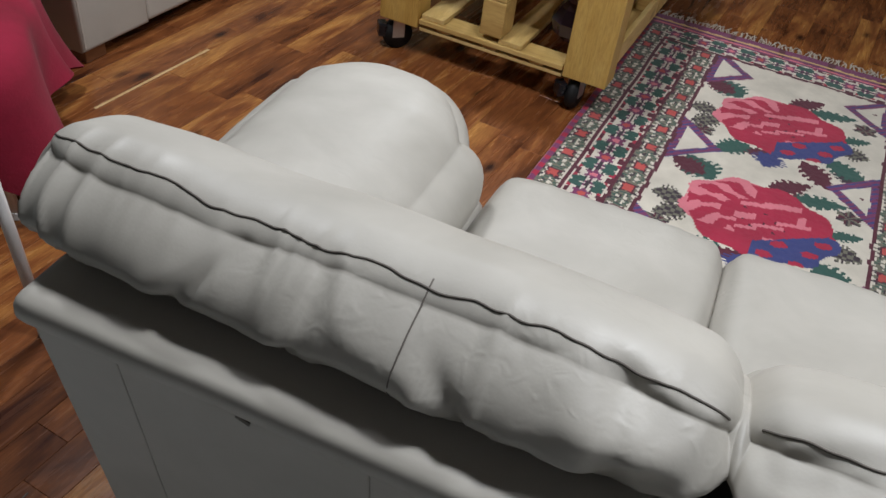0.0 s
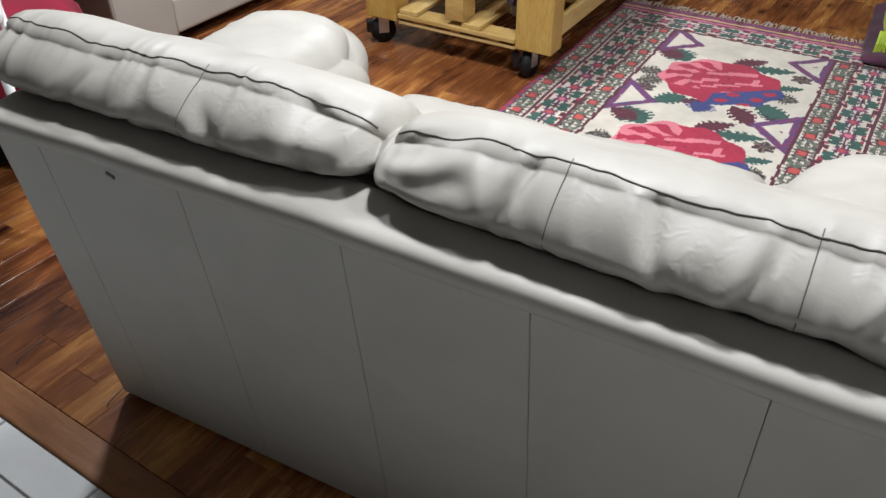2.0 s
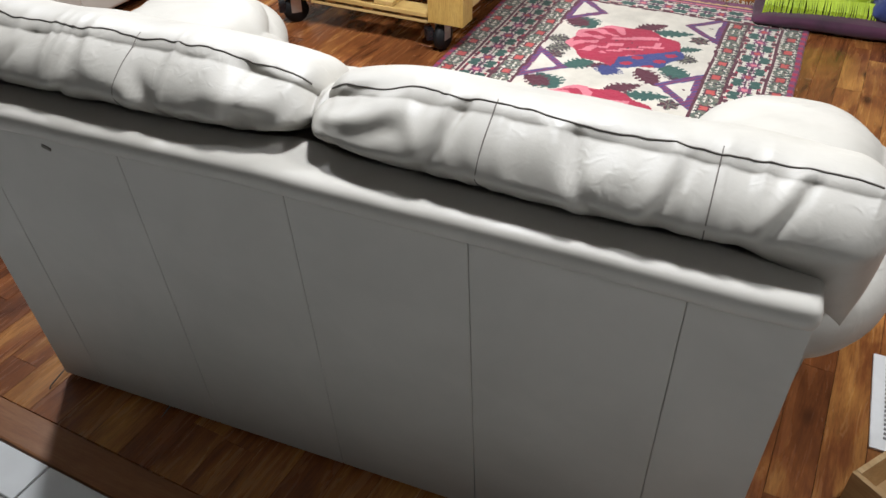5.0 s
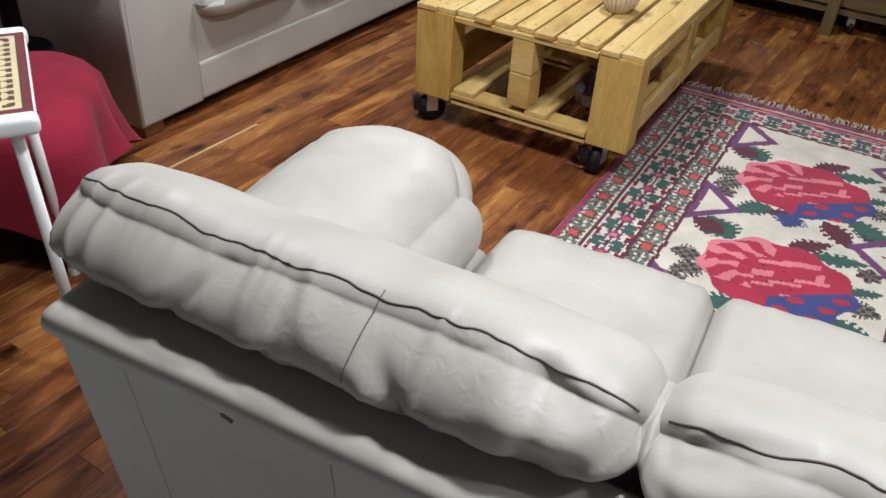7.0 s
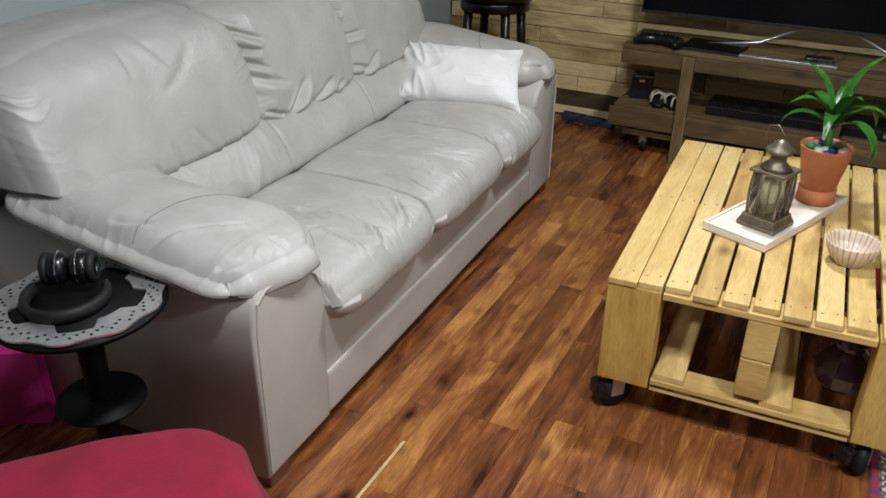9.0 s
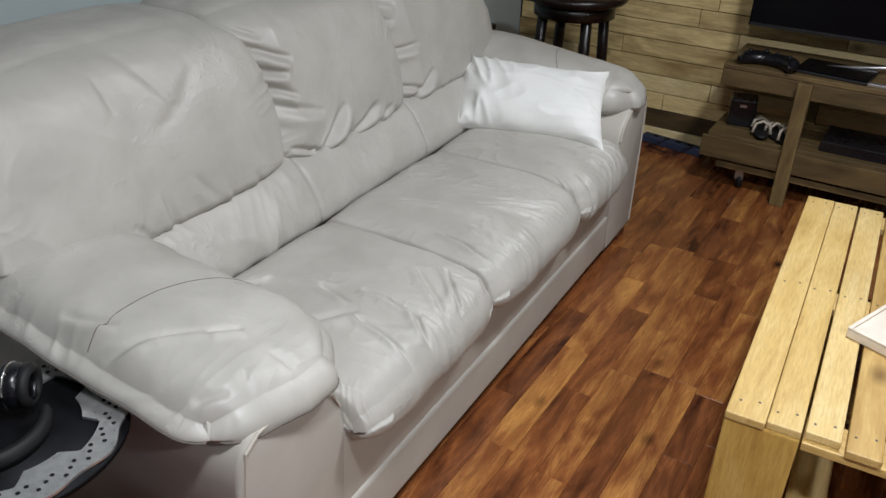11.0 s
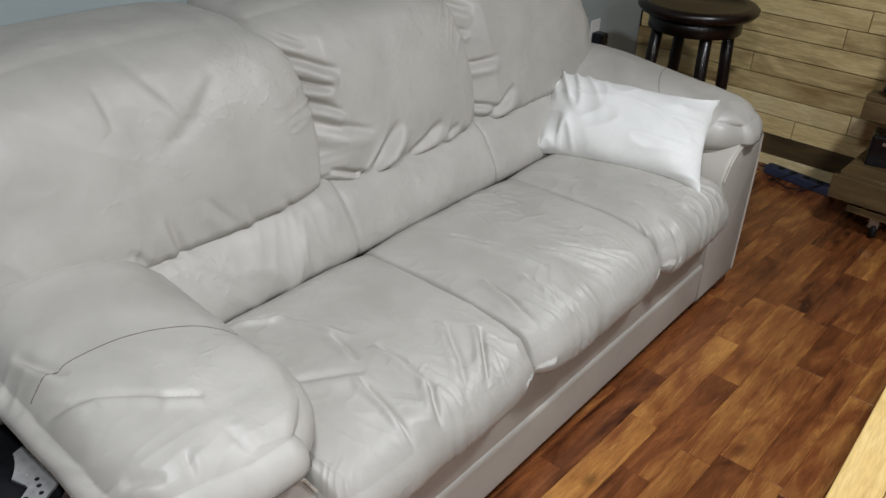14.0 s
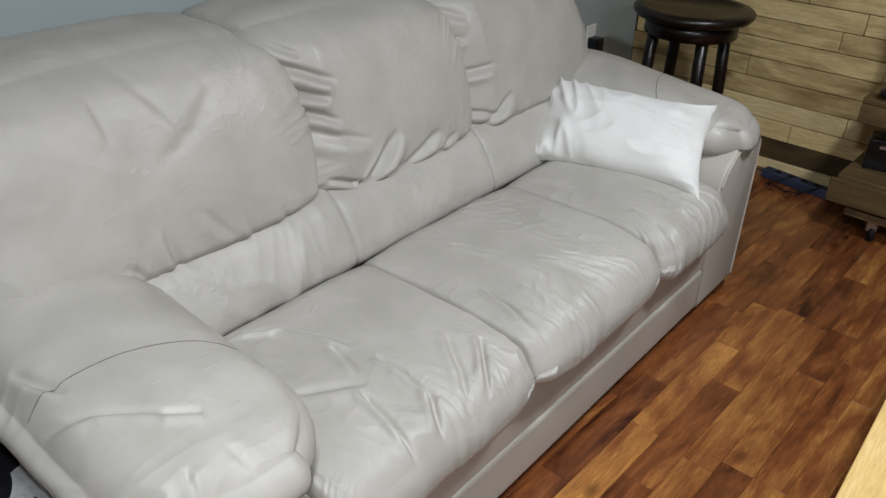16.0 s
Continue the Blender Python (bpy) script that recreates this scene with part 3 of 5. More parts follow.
        # dark line along the seat joint, also painting the shade of its gap
        if n < 2:
            seam_line("seam", place, [(0.985, v, 1.0) for v in span(-0.97, 0.9, 60)], pad, 0.0026)
        seam_line("piping", place, [(u, -0.99, -0.45) for u in span(-0.84, 0.84, 36)], pad, 0.003, PIPING)

    for n, (a, b) in enumerate([(0.29, 2.06)]):
        def roll_shape(s, p, n=n, mid=(a + b) / 2):
            x, y, z = p
            y += 0.03 * max(0.0, -s[2] - 0.2) * (s[1] < 0)
            y += 0.062 * (z / 0.12) - 0.03 * (1 - s[2] ** 2) * (s[1] < 0)
            y += 0.05 * max(0.0, -s[2] - 0.45) * (s[1] < 0)
            f = ridge((x + mid) * 8 + z * 8 + 1.5 * wob(x + mid, z, 0, 4), z * 4, n * 2.0, 6) - 0.35
            f += 0.3 * (ridge((x + mid) * 21 - z * 9, z * 5, 4.0, 8) - 0.3)
            f *= max(0.0, 0.45 + 1.6 * wob(x + mid, z, 11.0, 2.2))
            w = x + mid
            groove = math.exp(-((w - 0.93) / 0.007) ** 2) + math.exp(-((w - 1.53) / 0.007) ** 2)
            y += (-0.009 * f + 0.007 * groove) * (s[1] < 0)
            return Vector((x, y, z))
        roll, place = cushion("lumbar_roll", ((b - a) / 2 + 0.004, 0.11, 0.135), (0.03, 0.08, 0.075), (300, 6, 30), roll_shape, LEATHER_SOFA, sofa, "long leather lumbar roll with stitched joints",
                           Matrix.Translation(((a + b) / 2, 0.675, 0.585)))
        for w in (0.93, 1.53):
            u = (w - (a + b) / 2) / ((b - a) / 2)
            u = next(q for q in span(u - 0.03, u + 0.03, 200) if place((q, -1, 0)).x >= w - (a + b) / 2)
            seam_line("seam", place, [(u, -1.0, v) for v in span(-0.9, 0.9, 16)], roll, 0.0012)

    cb = [(0.0, 0.905), (0.845, 1.53), (1.465, 2.27)]
    for n, (a, b) in enumerate(cb):
        def back_shape(s, p, n=n, mid=(a + b) / 2):
            x, y, z = p
            fr = max(0.0, -s[1])
            y -= 0.065 * fr * (1 - s[0] ** 6) * (1 - max(0.0, s[2]) ** 4) * (1 - 0.45 * max(0.0, -s[2]) ** 5)
            y += 0.14 * (s[2] * 0.5 + 0.5) ** 1.4
            x += (0.045 * (1 - s[2] ** 2) - 0.05 * max(0.0, s[2]) ** 3) * max(0.0, s[0]) ** 3 * (n < 2)
            y += 0.05 * max(0.0, -s[0] - 0.6) * 2.5 * fr * (n > 0)
            y -= 0.02 * max(0.0, s[0]) * fr * (n < 2)
            z += 0.03 * (1 - s[0] ** 4) * max(0, s[2])
            z += 0.02 * (1 - s[0] ** 2) * min(0, s[2])
            if n == 0:
                z += 0.10 * max(0.0, -s[0] - 0.2) * max(0.0, -s[2]) ** 2
                z -= 0.05 * max(0.0, -s[0]) ** 2 * max(0.0, s[2])
            if n == 2:
                x -= 0.05 * max(0.0, s[0]) * max(0, s[2])
                z -= 0.05 * max(0, s[0]) ** 3 * max(0, s[2])
            low = max(0.0, -s[2]) ** 1.5
            f = ridge((x + mid) * 11 - z * 5 + 1.5 * wob(x + mid, z, n, 5), z * 4, n * 4.0, 5) - 0.35
            y -= 0.013 * f * fr * (0.1 + low) * max(0.0, 0.5 + 1.4 * wob(x + mid, z, n + 2.0, 3))
            g = ridge((x + mid) * 4.0 + z * 9, z * 3 - (x + mid) * 3, n * 7.0 + 1, 9)
            y -= 0.0015 * g * fr + (0.9, 1.4, 1.4)[n] * creases(x + mid, z + 0.853, BACK_FOLDS[n]) * fr
            y += 0.006 * wob(x + mid, z, n * 1.7, 5) * fr
            rim = max(abs(s[0]), abs(s[2])) ** 5
            across = ridge(z * 17 + 2 * wob(x + mid, z, n, 7), (x + mid) * 4, n * 6.0, 6) if abs(s[0]) > abs(s[2]) else ridge((x + mid) * 17 + 2 * wob(x + mid, z, n, 7), z * 4, n * 6.0, 6)
            y -= 0.013 * rim * (across - 0.4) * fr * max(0.0, 0.35 + 1.7 * wob(x + mid, z, n + 5.0, 4))
            return Vector((x, y, z))
        cushion("back_cushion", ((b - a) / 2, 0.175, 0.21), (0.045, 0.12, 0.06), (190, 12, 140), back_shape, LEATHER_SOFA, sofa,
                           "large cream leather back pillow, sagging and creased", Matrix.Translation(((a + b) / 2, 0.82, 0.868)))
    return sofa


long_sofa = make_long_sofa()


# ---------------------------------------------------------------- loveseat, seen from behind
def make_loveseat():
    seat = thing("loveseat", pose(-0.383, 0.604, 0, 0, 0, 6), "two-seat cream leather loveseat with pillow back, its back towards the tiles", "sofa")
    WID = 1.49

    def lean(z):
        return -0.08 * z / 0.8

    def sag(x):
        """How far the top of the back falls towards its worn end."""
        return 0.008 + 0.024 * max(0.0, min(1.0, (x - 0.7) / 0.7))

    core = box(WID - 0.02, 0.16, 0.74, 0.01, (WID / 2, 0.105, 0.405))
    for v in core.verts:
        v.co.y += lean(v.co.z)
        if v.co.z > 0.5:
            v.co.z -= sag(v.co.x)
    part("back_frame", core, LEATHER_FLAT, seat)
    part("base", box(WID - 0.06, 0.78, 0.30, 0.02, (WID / 2, 0.50, 0.175)), LEATHER_FLAT, seat)
    cuts = [0.0, 0.115, 0.43, 0.735, 1.03, 1.335, WID]
    for n, (a, b) in enumerate(zip(cuts, cuts[1:])):
        bm = box(b - a - 0.0006, 0.04, 0.78, 0.0022, ((a + b) / 2, 0.02, 0.405), segs=2)
        for v in bm.verts:
            v.co.y += lean(v.co.z)
            if v.co.z > 0.5:
                v.co.z -= sag(v.co.x)
        part("back_panel", bm, LEATHER_FLAT, seat)

    def ledge(s, p):
        x, y, z = p
        z += 0.005 * wob(x, y, 3, 7) - sag(x + WID / 2)
        z += 0.012 * math.exp(-(x / 0.06) ** 2) * max(0.0, s[1])
        y += 0.004 * wob(x, 1.5, 3, 6)
        return Vector((x, y, z))
    _, place = cushion("top_rail", (WID / 2 + 0.004, 0.054, 0.021), (0.015, 0.02, 0.02), (90, 8, 6), ledge, LEATHER_FLAT, seat, "",
                       Matrix.Translation((WID / 2, -0.043, 0.781)))
    for w in cuts[1:-1]:
        u = (w - WID / 2) / (WID / 2)
        seam_line("seam", place, [(u, -1, -0.7), (u, -1, 0), (u, -0.9, 0.9), (u, 0, 1), (u, 0.6, 1)], seat, 0.0016)
    part("scuff", box(0.018, 0.002, 0.006, 0.0, (0.280, -0.0745, 0.730), turn=pose(0, 0, 0, 0, 18, 0)), SEAM, seat, "small dark scuff mark")

    LOVE_FOLDS = [(0.745, 0.01, 0.60, -0.035, 0.013, 0.009), (0.62, 0.055, 0.66, -0.03, 0.015, 0.008), (0.76, 0.04, 0.80, -0.045, 0.012, 0.010), (0.765, 0.0, 0.85, -0.05, 0.012, 0.008),
                  (0.75, 0.0, 0.62, 0.05, 0.010, 0.008), (0.75, -0.01, 0.60, 0.0, 0.009, 0.009), (0.75, -0.02, 0.64, -0.05, 0.008, 0.010),
                  (0.74, 0.02, 0.88, 0.055, 0.010, 0.008), (0.74, -0.005, 0.90, 0.01, 0.009, 0.009), (0.74, -0.02, 0.86, -0.05, 0.008, 0.010), (0.74, 0.01, 0.84, 0.03, 0.006, 0.008),
                  (0.22, 0.04, 0.15, -0.04, 0.010, 0.007), (0.46, 0.03, 0.52, -0.04, 0.010, 0.007), (0.33, 0.0, 0.28, -0.05, 0.008, 0.006),
                  (1.0, 0.05, 0.93, -0.03, 0.009, 0.007), (1.14, 0.04, 1.2, -0.04, 0.010, 0.007), (1.30, 0.03, 1.26, -0.04, 0.009, 0.006), (1.45, 0.03, 1.40, -0.03, 0.008, 0.007)]
    for n, (a, b) in enumerate([(-0.082, 0.760), (0.735, 1.54)]):
        mid = (a + b) / 2
        inner = 1 if n == 0 else -1

        def back(s, p, n=n, mid=mid, inner=inner):
            x, y, z = p
            pinch = max(0.0, s[0] * inner - 0.55) / 0.45
            out = max(0.0, -s[0] * inner - 0.6) / 0.4
            z += 0.006 * (1 - s[0] ** 4) * max(0, s[2]) - 0.026 * pinch ** 2 * (s[2] + 0.2)
            z -= 0.075 * max(0.0, (s[1] + 0.2) / 1.2) ** 1.4
            y += -0.009 * (1 - s[0] ** 4) * max(0, -s[1]) * (1 - s[2] ** 2) + 0.02 * pinch ** 2 * max(0, -s[1])
            y += 0.03 * max(0.0, -s[1]) * max(0.0, s[2]) + 0.03 * out ** 2 * max(0.0, -s[1]) * (n == 0)
            y += 0.022 * max(0.0, -s[1]) * max(0.0, -s[2])
            z -= 0.30 * max(0.0, s[1] - 0.3) * max(0.0, -s[2])
            z -= sag(x + mid) * 0.8
            if n == 1:
                z -= 0.12 * out ** 1.2 * max(0.0, -s[2])
                x += 0.02 * out
            bk = max(0.0, -s[1])
            low = 1 - 0.6 * max(0.0, s[2])
            f = ridge((x + mid) * 9.5 + 1.8 * wob(x + mid, z, n, 6) + z * 4.0, z * 2.5, n * 9.0, 4) - 0.4
            f += 0.45 * pinch * (ridge(z * 26 + n + 3 * pinch, pinch * 1.5, n + 3.0, 4) - 0.4)
            f += 0.3 * (ridge((x + mid) * 23 + 2.5 * wob(x + mid, z, n + 7, 6) - z * 9.0, z * 3.0, n * 5.0, 6) - 0.3)
            cr = 1.15 * creases(x + mid, z, LOVE_FOLDS, 0.01) * (1 - 0.85 * pinch)
            y -= cr * bk
            z += cr * 0.6 * max(0.0, s[2]) * bk
            y -= 0.008 * f * bk * low * (1 + 0.3 * pinch) * max(0.2, 0.75 + 1.2 * wob(x + mid, z, n + 4.0, 3))
            z += 0.006 * f * max(0.0, s[2]) * bk * 1.3
            z += 0.006 * wob(x + mid, y, n, 7) * max(0, s[2])
            return Vector((x, y, z))
        ob, place = cushion("back_cushion", ((b - a) / 2, 0.14, 0.066), (0.055, 0.10, 0.062), (150, 30, 26), back, LEATHER, seat,
                            "plump cream leather back pillow with a dark seam and folds", Matrix.Translation((mid, 0.102, 0.845)))
        hi = [(u, (-0.66 + 0.16 * max(0.0, -u) * (n == 0)) + 0.10 * wob(u * 5, n * 5.0, 0, 1.3) + 0.035 * wob(u * 17, n * 3.0, 2, 1.0), 1.0) for u in span(-0.95, 0.95, 120)]
        seam_line("seam", place, hi, ob, 0.0016)
        for w in ((0.43,) if n == 0 else (1.03, 1.335)):
            u = (w - mid) / ((b - a) / 2)
            pts = [(u, -0.55, 1.0), (u, -0.7, 1.0), (u, -0.85, 1.0), (u, -1.0, 0.95)] + [(u, -1.0, v) for v in span(0.8, -0.9, 12)]
            seam_line("seam", place, pts, ob, 0.0010)

    for side in (0, 1):
        sgn = 1 if side == 0 else -1
        x0 = 0.05 if side == 0 else WID - 0.06

        def pad(s, p, sgn=sgn, side=side):
            x, y, z = p
            t = (s[1] + 1) / 2
            x = x * (0.9 + 0.1 * t)
            x -= sgn * 0.03 * t * t
            z += 0.03 * (1 - s[0] ** 2) * max(0, s[2]) + 0.015 * (1 - t)
            y -= 0.09 * max(0.0, s[0] * sgn) ** 2 * max(0.0, s[1])
            z -= 0.05 * max(0.0, s[1] - 0.5) * max(0.0, s[2])
            z += 0.006 * wob(x, y, side * 4.0, 6)
            z += 0.004 * (ridge(x * 5, y * 16, side + 2, 5) - 0.4) * max(0, s[2])
            return Vector((x, y, z))
        cushion("arm_pad", (0.25, 0.385, 0.115), (0.2, 0.24, 0.108), (44, 56, 20), pad, LEATHER, seat, "rounded plump leather arm",
                Matrix.Translation((x0, 0.56 if side == 0 else 0.51, 0.532 if side == 0 else 0.505)))
        part("arm", box(0.25, 0.76, 0.40, 0.03, (0.13 if side == 0 else WID - 0.13, 0.44, 0.23), segs=3), LEATHER_FLAT, seat, "", True)

    for n, (a, b) in enumerate([(0.26, 0.745), (0.745, 1.23)]):
        def sit(s, p, n=n, mid=(a + b) / 2):
            x, y, z = p
            z += 0.02 * (1 - s[0] ** 4) * (1 - 0.5 * s[1] ** 2) * max(0, s[2])
            z -= 0.03 * max(0, s[1]) ** 3
            z += 0.006 * wob(x + mid, y, n, 6) * max(0, s[2])
            z += 0.008 * (ridge((x + mid) * 14, y * 3, n, 5) - 0.3) * max(0, s[1]) ** 2 * max(0, s[2])
            return Vector((x, y, z))
        cushion("seat_cushion", ((b - a) / 2 + 0.004, 0.36, 0.075), (0.05, 0.09, 0.066), (26, 34, 10), sit, LEATHER, seat, "smooth cream leather seat cushion",
                Matrix.Translation(((a + b) / 2, 0.575, 0.405)))
    return seat


loveseat = make_loveseat()


# ---------------------------------------------------------------- white pillow on the long sofa
def make_pillow():
    pil = thing("pillow", pose(-2.24, 3.76, 0.575), "rectangular white cotton pillow with ears, leaning on the sofa arm", "pillow")
    bl, br, tl, tr = Vector((-2.485, 3.525, 0.53)), Vector((-1.925, 3.67, 0.527)), Vector((-2.61, 3.83, 0.735)), Vector((-2.045, 3.97, 0.72))
    nrm = (br - bl).cross(tl - bl).normalized()
    base = Vector((-2.24, 3.76, 0.575))

    def shape(s, p):
        u, v, w = (s[0] + 1) / 2, (s[2] + 1) / 2, s[1]
        ear = 1 - 0.10 * (1 - abs(2 * u - 1) ** 6) * 0.4
        uu = 0.5 + (u - 0.5) * (1 - 0.07 * (1 - (2 * v - 1) ** 2))
        vv = 0.5 + (v - 0.5) * (1 - 0.17 * (1 - (2 * u - 1) ** 4)) * ear
        q = bl.lerp(br, uu).lerp(tl.lerp(tr, uu), vv)
        full = max(0.0, (1 - (2 * u - 1) ** 4) * (1 - (2 * v - 1) ** 4)) ** 0.7
        h = w * (0.008 + 0.07 * full)
        left = max(0.0, 0.45 - u)
        h += 0.075 * (ridge(u * 11 + v * 2.2, v * 1.2, 2, 4) - 0.4) * left * (1 if w > 0 else 0)
        h += 0.013 * (ridge(u * 2.5 + v * 2, v * 2.5 - u * 2, 7, 5) - 0.4) * full * (1 if w > 0 else 0)
        h += 0.010 * wob(u * 2, v * 2, 5) * full + 0.012 * (ridge(v * 9 - u * 2, u * 1.5, 4, 5) - 0.4) * max(0.0, u - 0.7) * 3 * (w > 0)
        return q - nrm * (-h) - base
    cushion("cover", (0.25, 0.06, 0.13), (0.02, 0.05, 0.02), (90, 6, 60), shape, WHITE_CLOTH, pil)
    return pil


make_pillow()


# ---------------------------------------------------------------- pallet coffee table
def make_table():
    tab = thing("coffee_table", pose(-0.79, 3.225, 0, 0, 0, 2.6), "low coffee table made of yellow pine pallets on black casters", "table")
    W2, L2 = 0.437, 0.635
    post = None
    for sx in (-1, 1):
        for sy in (-1, 1):
            part("post", box(0.155, 0.10, 0.335, 0.004, (sx * (W2 - 0.0775), sy * (L2 - 0.05), 0.2925)), PINE_Z, tab)
            c = part("caster", box(0.07, 0.06, 0.012, 0.003, (sx * (W2 - 0.08), sy * (L2 - 0.07), 0.117)), GREY_METAL, tab, "black swivel caster with a metal fork")
            ax, ay = sx * (W2 - 0.08) - 0.03, sy * (L2 - 0.07) - 0.02
            turn = pose(0, 0, 0, 90, 0, 65 + 20 * sx)
            wheel = cyl(0.056, 0.056, 0.036, (0, 0, 0), 24, None, pose(0, 0, -0.017), 0.006)
            part("brake_lever", box(0.032, 0.05, 0.05, 0.006, (ax - 0.045, ay - 0.035, 0.075), turn=pose(0, 0, 0, 0, 0, 40)), BLACK_PLASTIC, c)
            wh = part("wheel", wheel, BLACK_RUBBER, c, "", True, Matrix.Translation((ax, ay, 0.0565)) @ turn)
            for k in (-1, 1):
                part("fork_plate", box(0.045, 0.075, 0.004, 0.001, (0, 0.028, k * 0.022)), GREY_METAL, c, "", False, Matrix.Translation((ax, ay, 0.0565)) @ turn)
    # deck boards along the table, with gaps
    widths = [0.083, 0.070, 0.070, 0.069, 0.071, 0.069, 0.071, 0.068, 0.070, 0.067, 0.083]
    gaps = [0.0012, 0.006, 0.010, 0.009, 0.010, 0.009, 0.010, 0.010, 0.0165, 0.0012, 0.0]
    x = -W2
    for n, w in enumerate(widths):
        g = box(w, 2 * L2 - 0.012 * (n % 3), 0.02, 0.004, (x + w / 2, 0.004 * ((n * 7) % 3 - 1), 0.47))
        brd = part("deck_board", g, PINE_Y, tab)
        nails = bmesh.new()
        for yy in (-L2 + 0.05, 0.0, L2 - 0.05):
            for dx in (-0.02, 0.018):
                cyl(0.0032, 0.0032, 0.0012, (x + w / 2 + dx, yy + 0.012 * (dx > 0), 0.4798), 6, nails)
        tagged(part("nails", nails, SEAM, brd), kind="stuff")
        x += w + gaps[n]
    for yy in (-L2 + 0.05, 0.0, L2 - 0.05):
        part("cross_board", box(2 * W2 - 0.01 if yy == 0 else 2 * W2 - 0.318, 0.095, 0.02, 0.003, (0, yy, 0.449)), PINE_X, tab)
    for yy in (-L2 + 0.055, 0.0, L2 - 0.055):
        for z in (0.375, 0.245):
            part("block", box(0.085, 0.10, 0.128, 0.005, (0.0, yy, z)), PINE_X, tab)
        if yy == 0.0:
            for sx in (-1, 1):
                part("block", box(0.085, 0.10, 0.26, 0.005, (sx * (W2 - 0.0425), yy, 0.309)), PINE_X, tab)
    # lower pallet
    for n in (0, 1, 3, 5):
        xx = -W2 + 0.06 + n * (2 * W2 - 0.12) / 5
        part("shelf_board", box(0.088, 2 * L2 - 0.02, 0.018, 0.003, (xx, 0, 0.17 if n not in (0, 5) else 0.17)), PINE_Y, tab)
    for yy in (-L2 + 0.05, 0.0, L2 - 0.05):
        part("cross_board", box(2 * W2 - 0.32, 0.095, 0.018, 0.003, (0, yy, 0.151)), PINE_X, tab)
        part("cross_board", box(2 * W2 - 0.32, 0.08, 0.014, 0.003, (0, yy, 0.122)), PINE_X, tab)
        for xx in (-0.18, 0.0, 0.18):
            part("spacer", box(0.05, 0.075, 0.0115, 0.001, (xx, yy, 0.1355)), PINE_X, tab)
    for sx in (-1, 1):
        part("side_rail", box(0.02, 2 * L2 - 0.21, 0.075, 0.003, (sx * (W2 - 0.012), 0, 0.215)), PINE_Y, tab)
        part("side_rail", box(0.02, 2 * L2 - 0.21, 0.045, 0.003, (sx * (W2 - 0.012), 0, 0.425)), PINE_Y, tab)
    return tab


make_table()


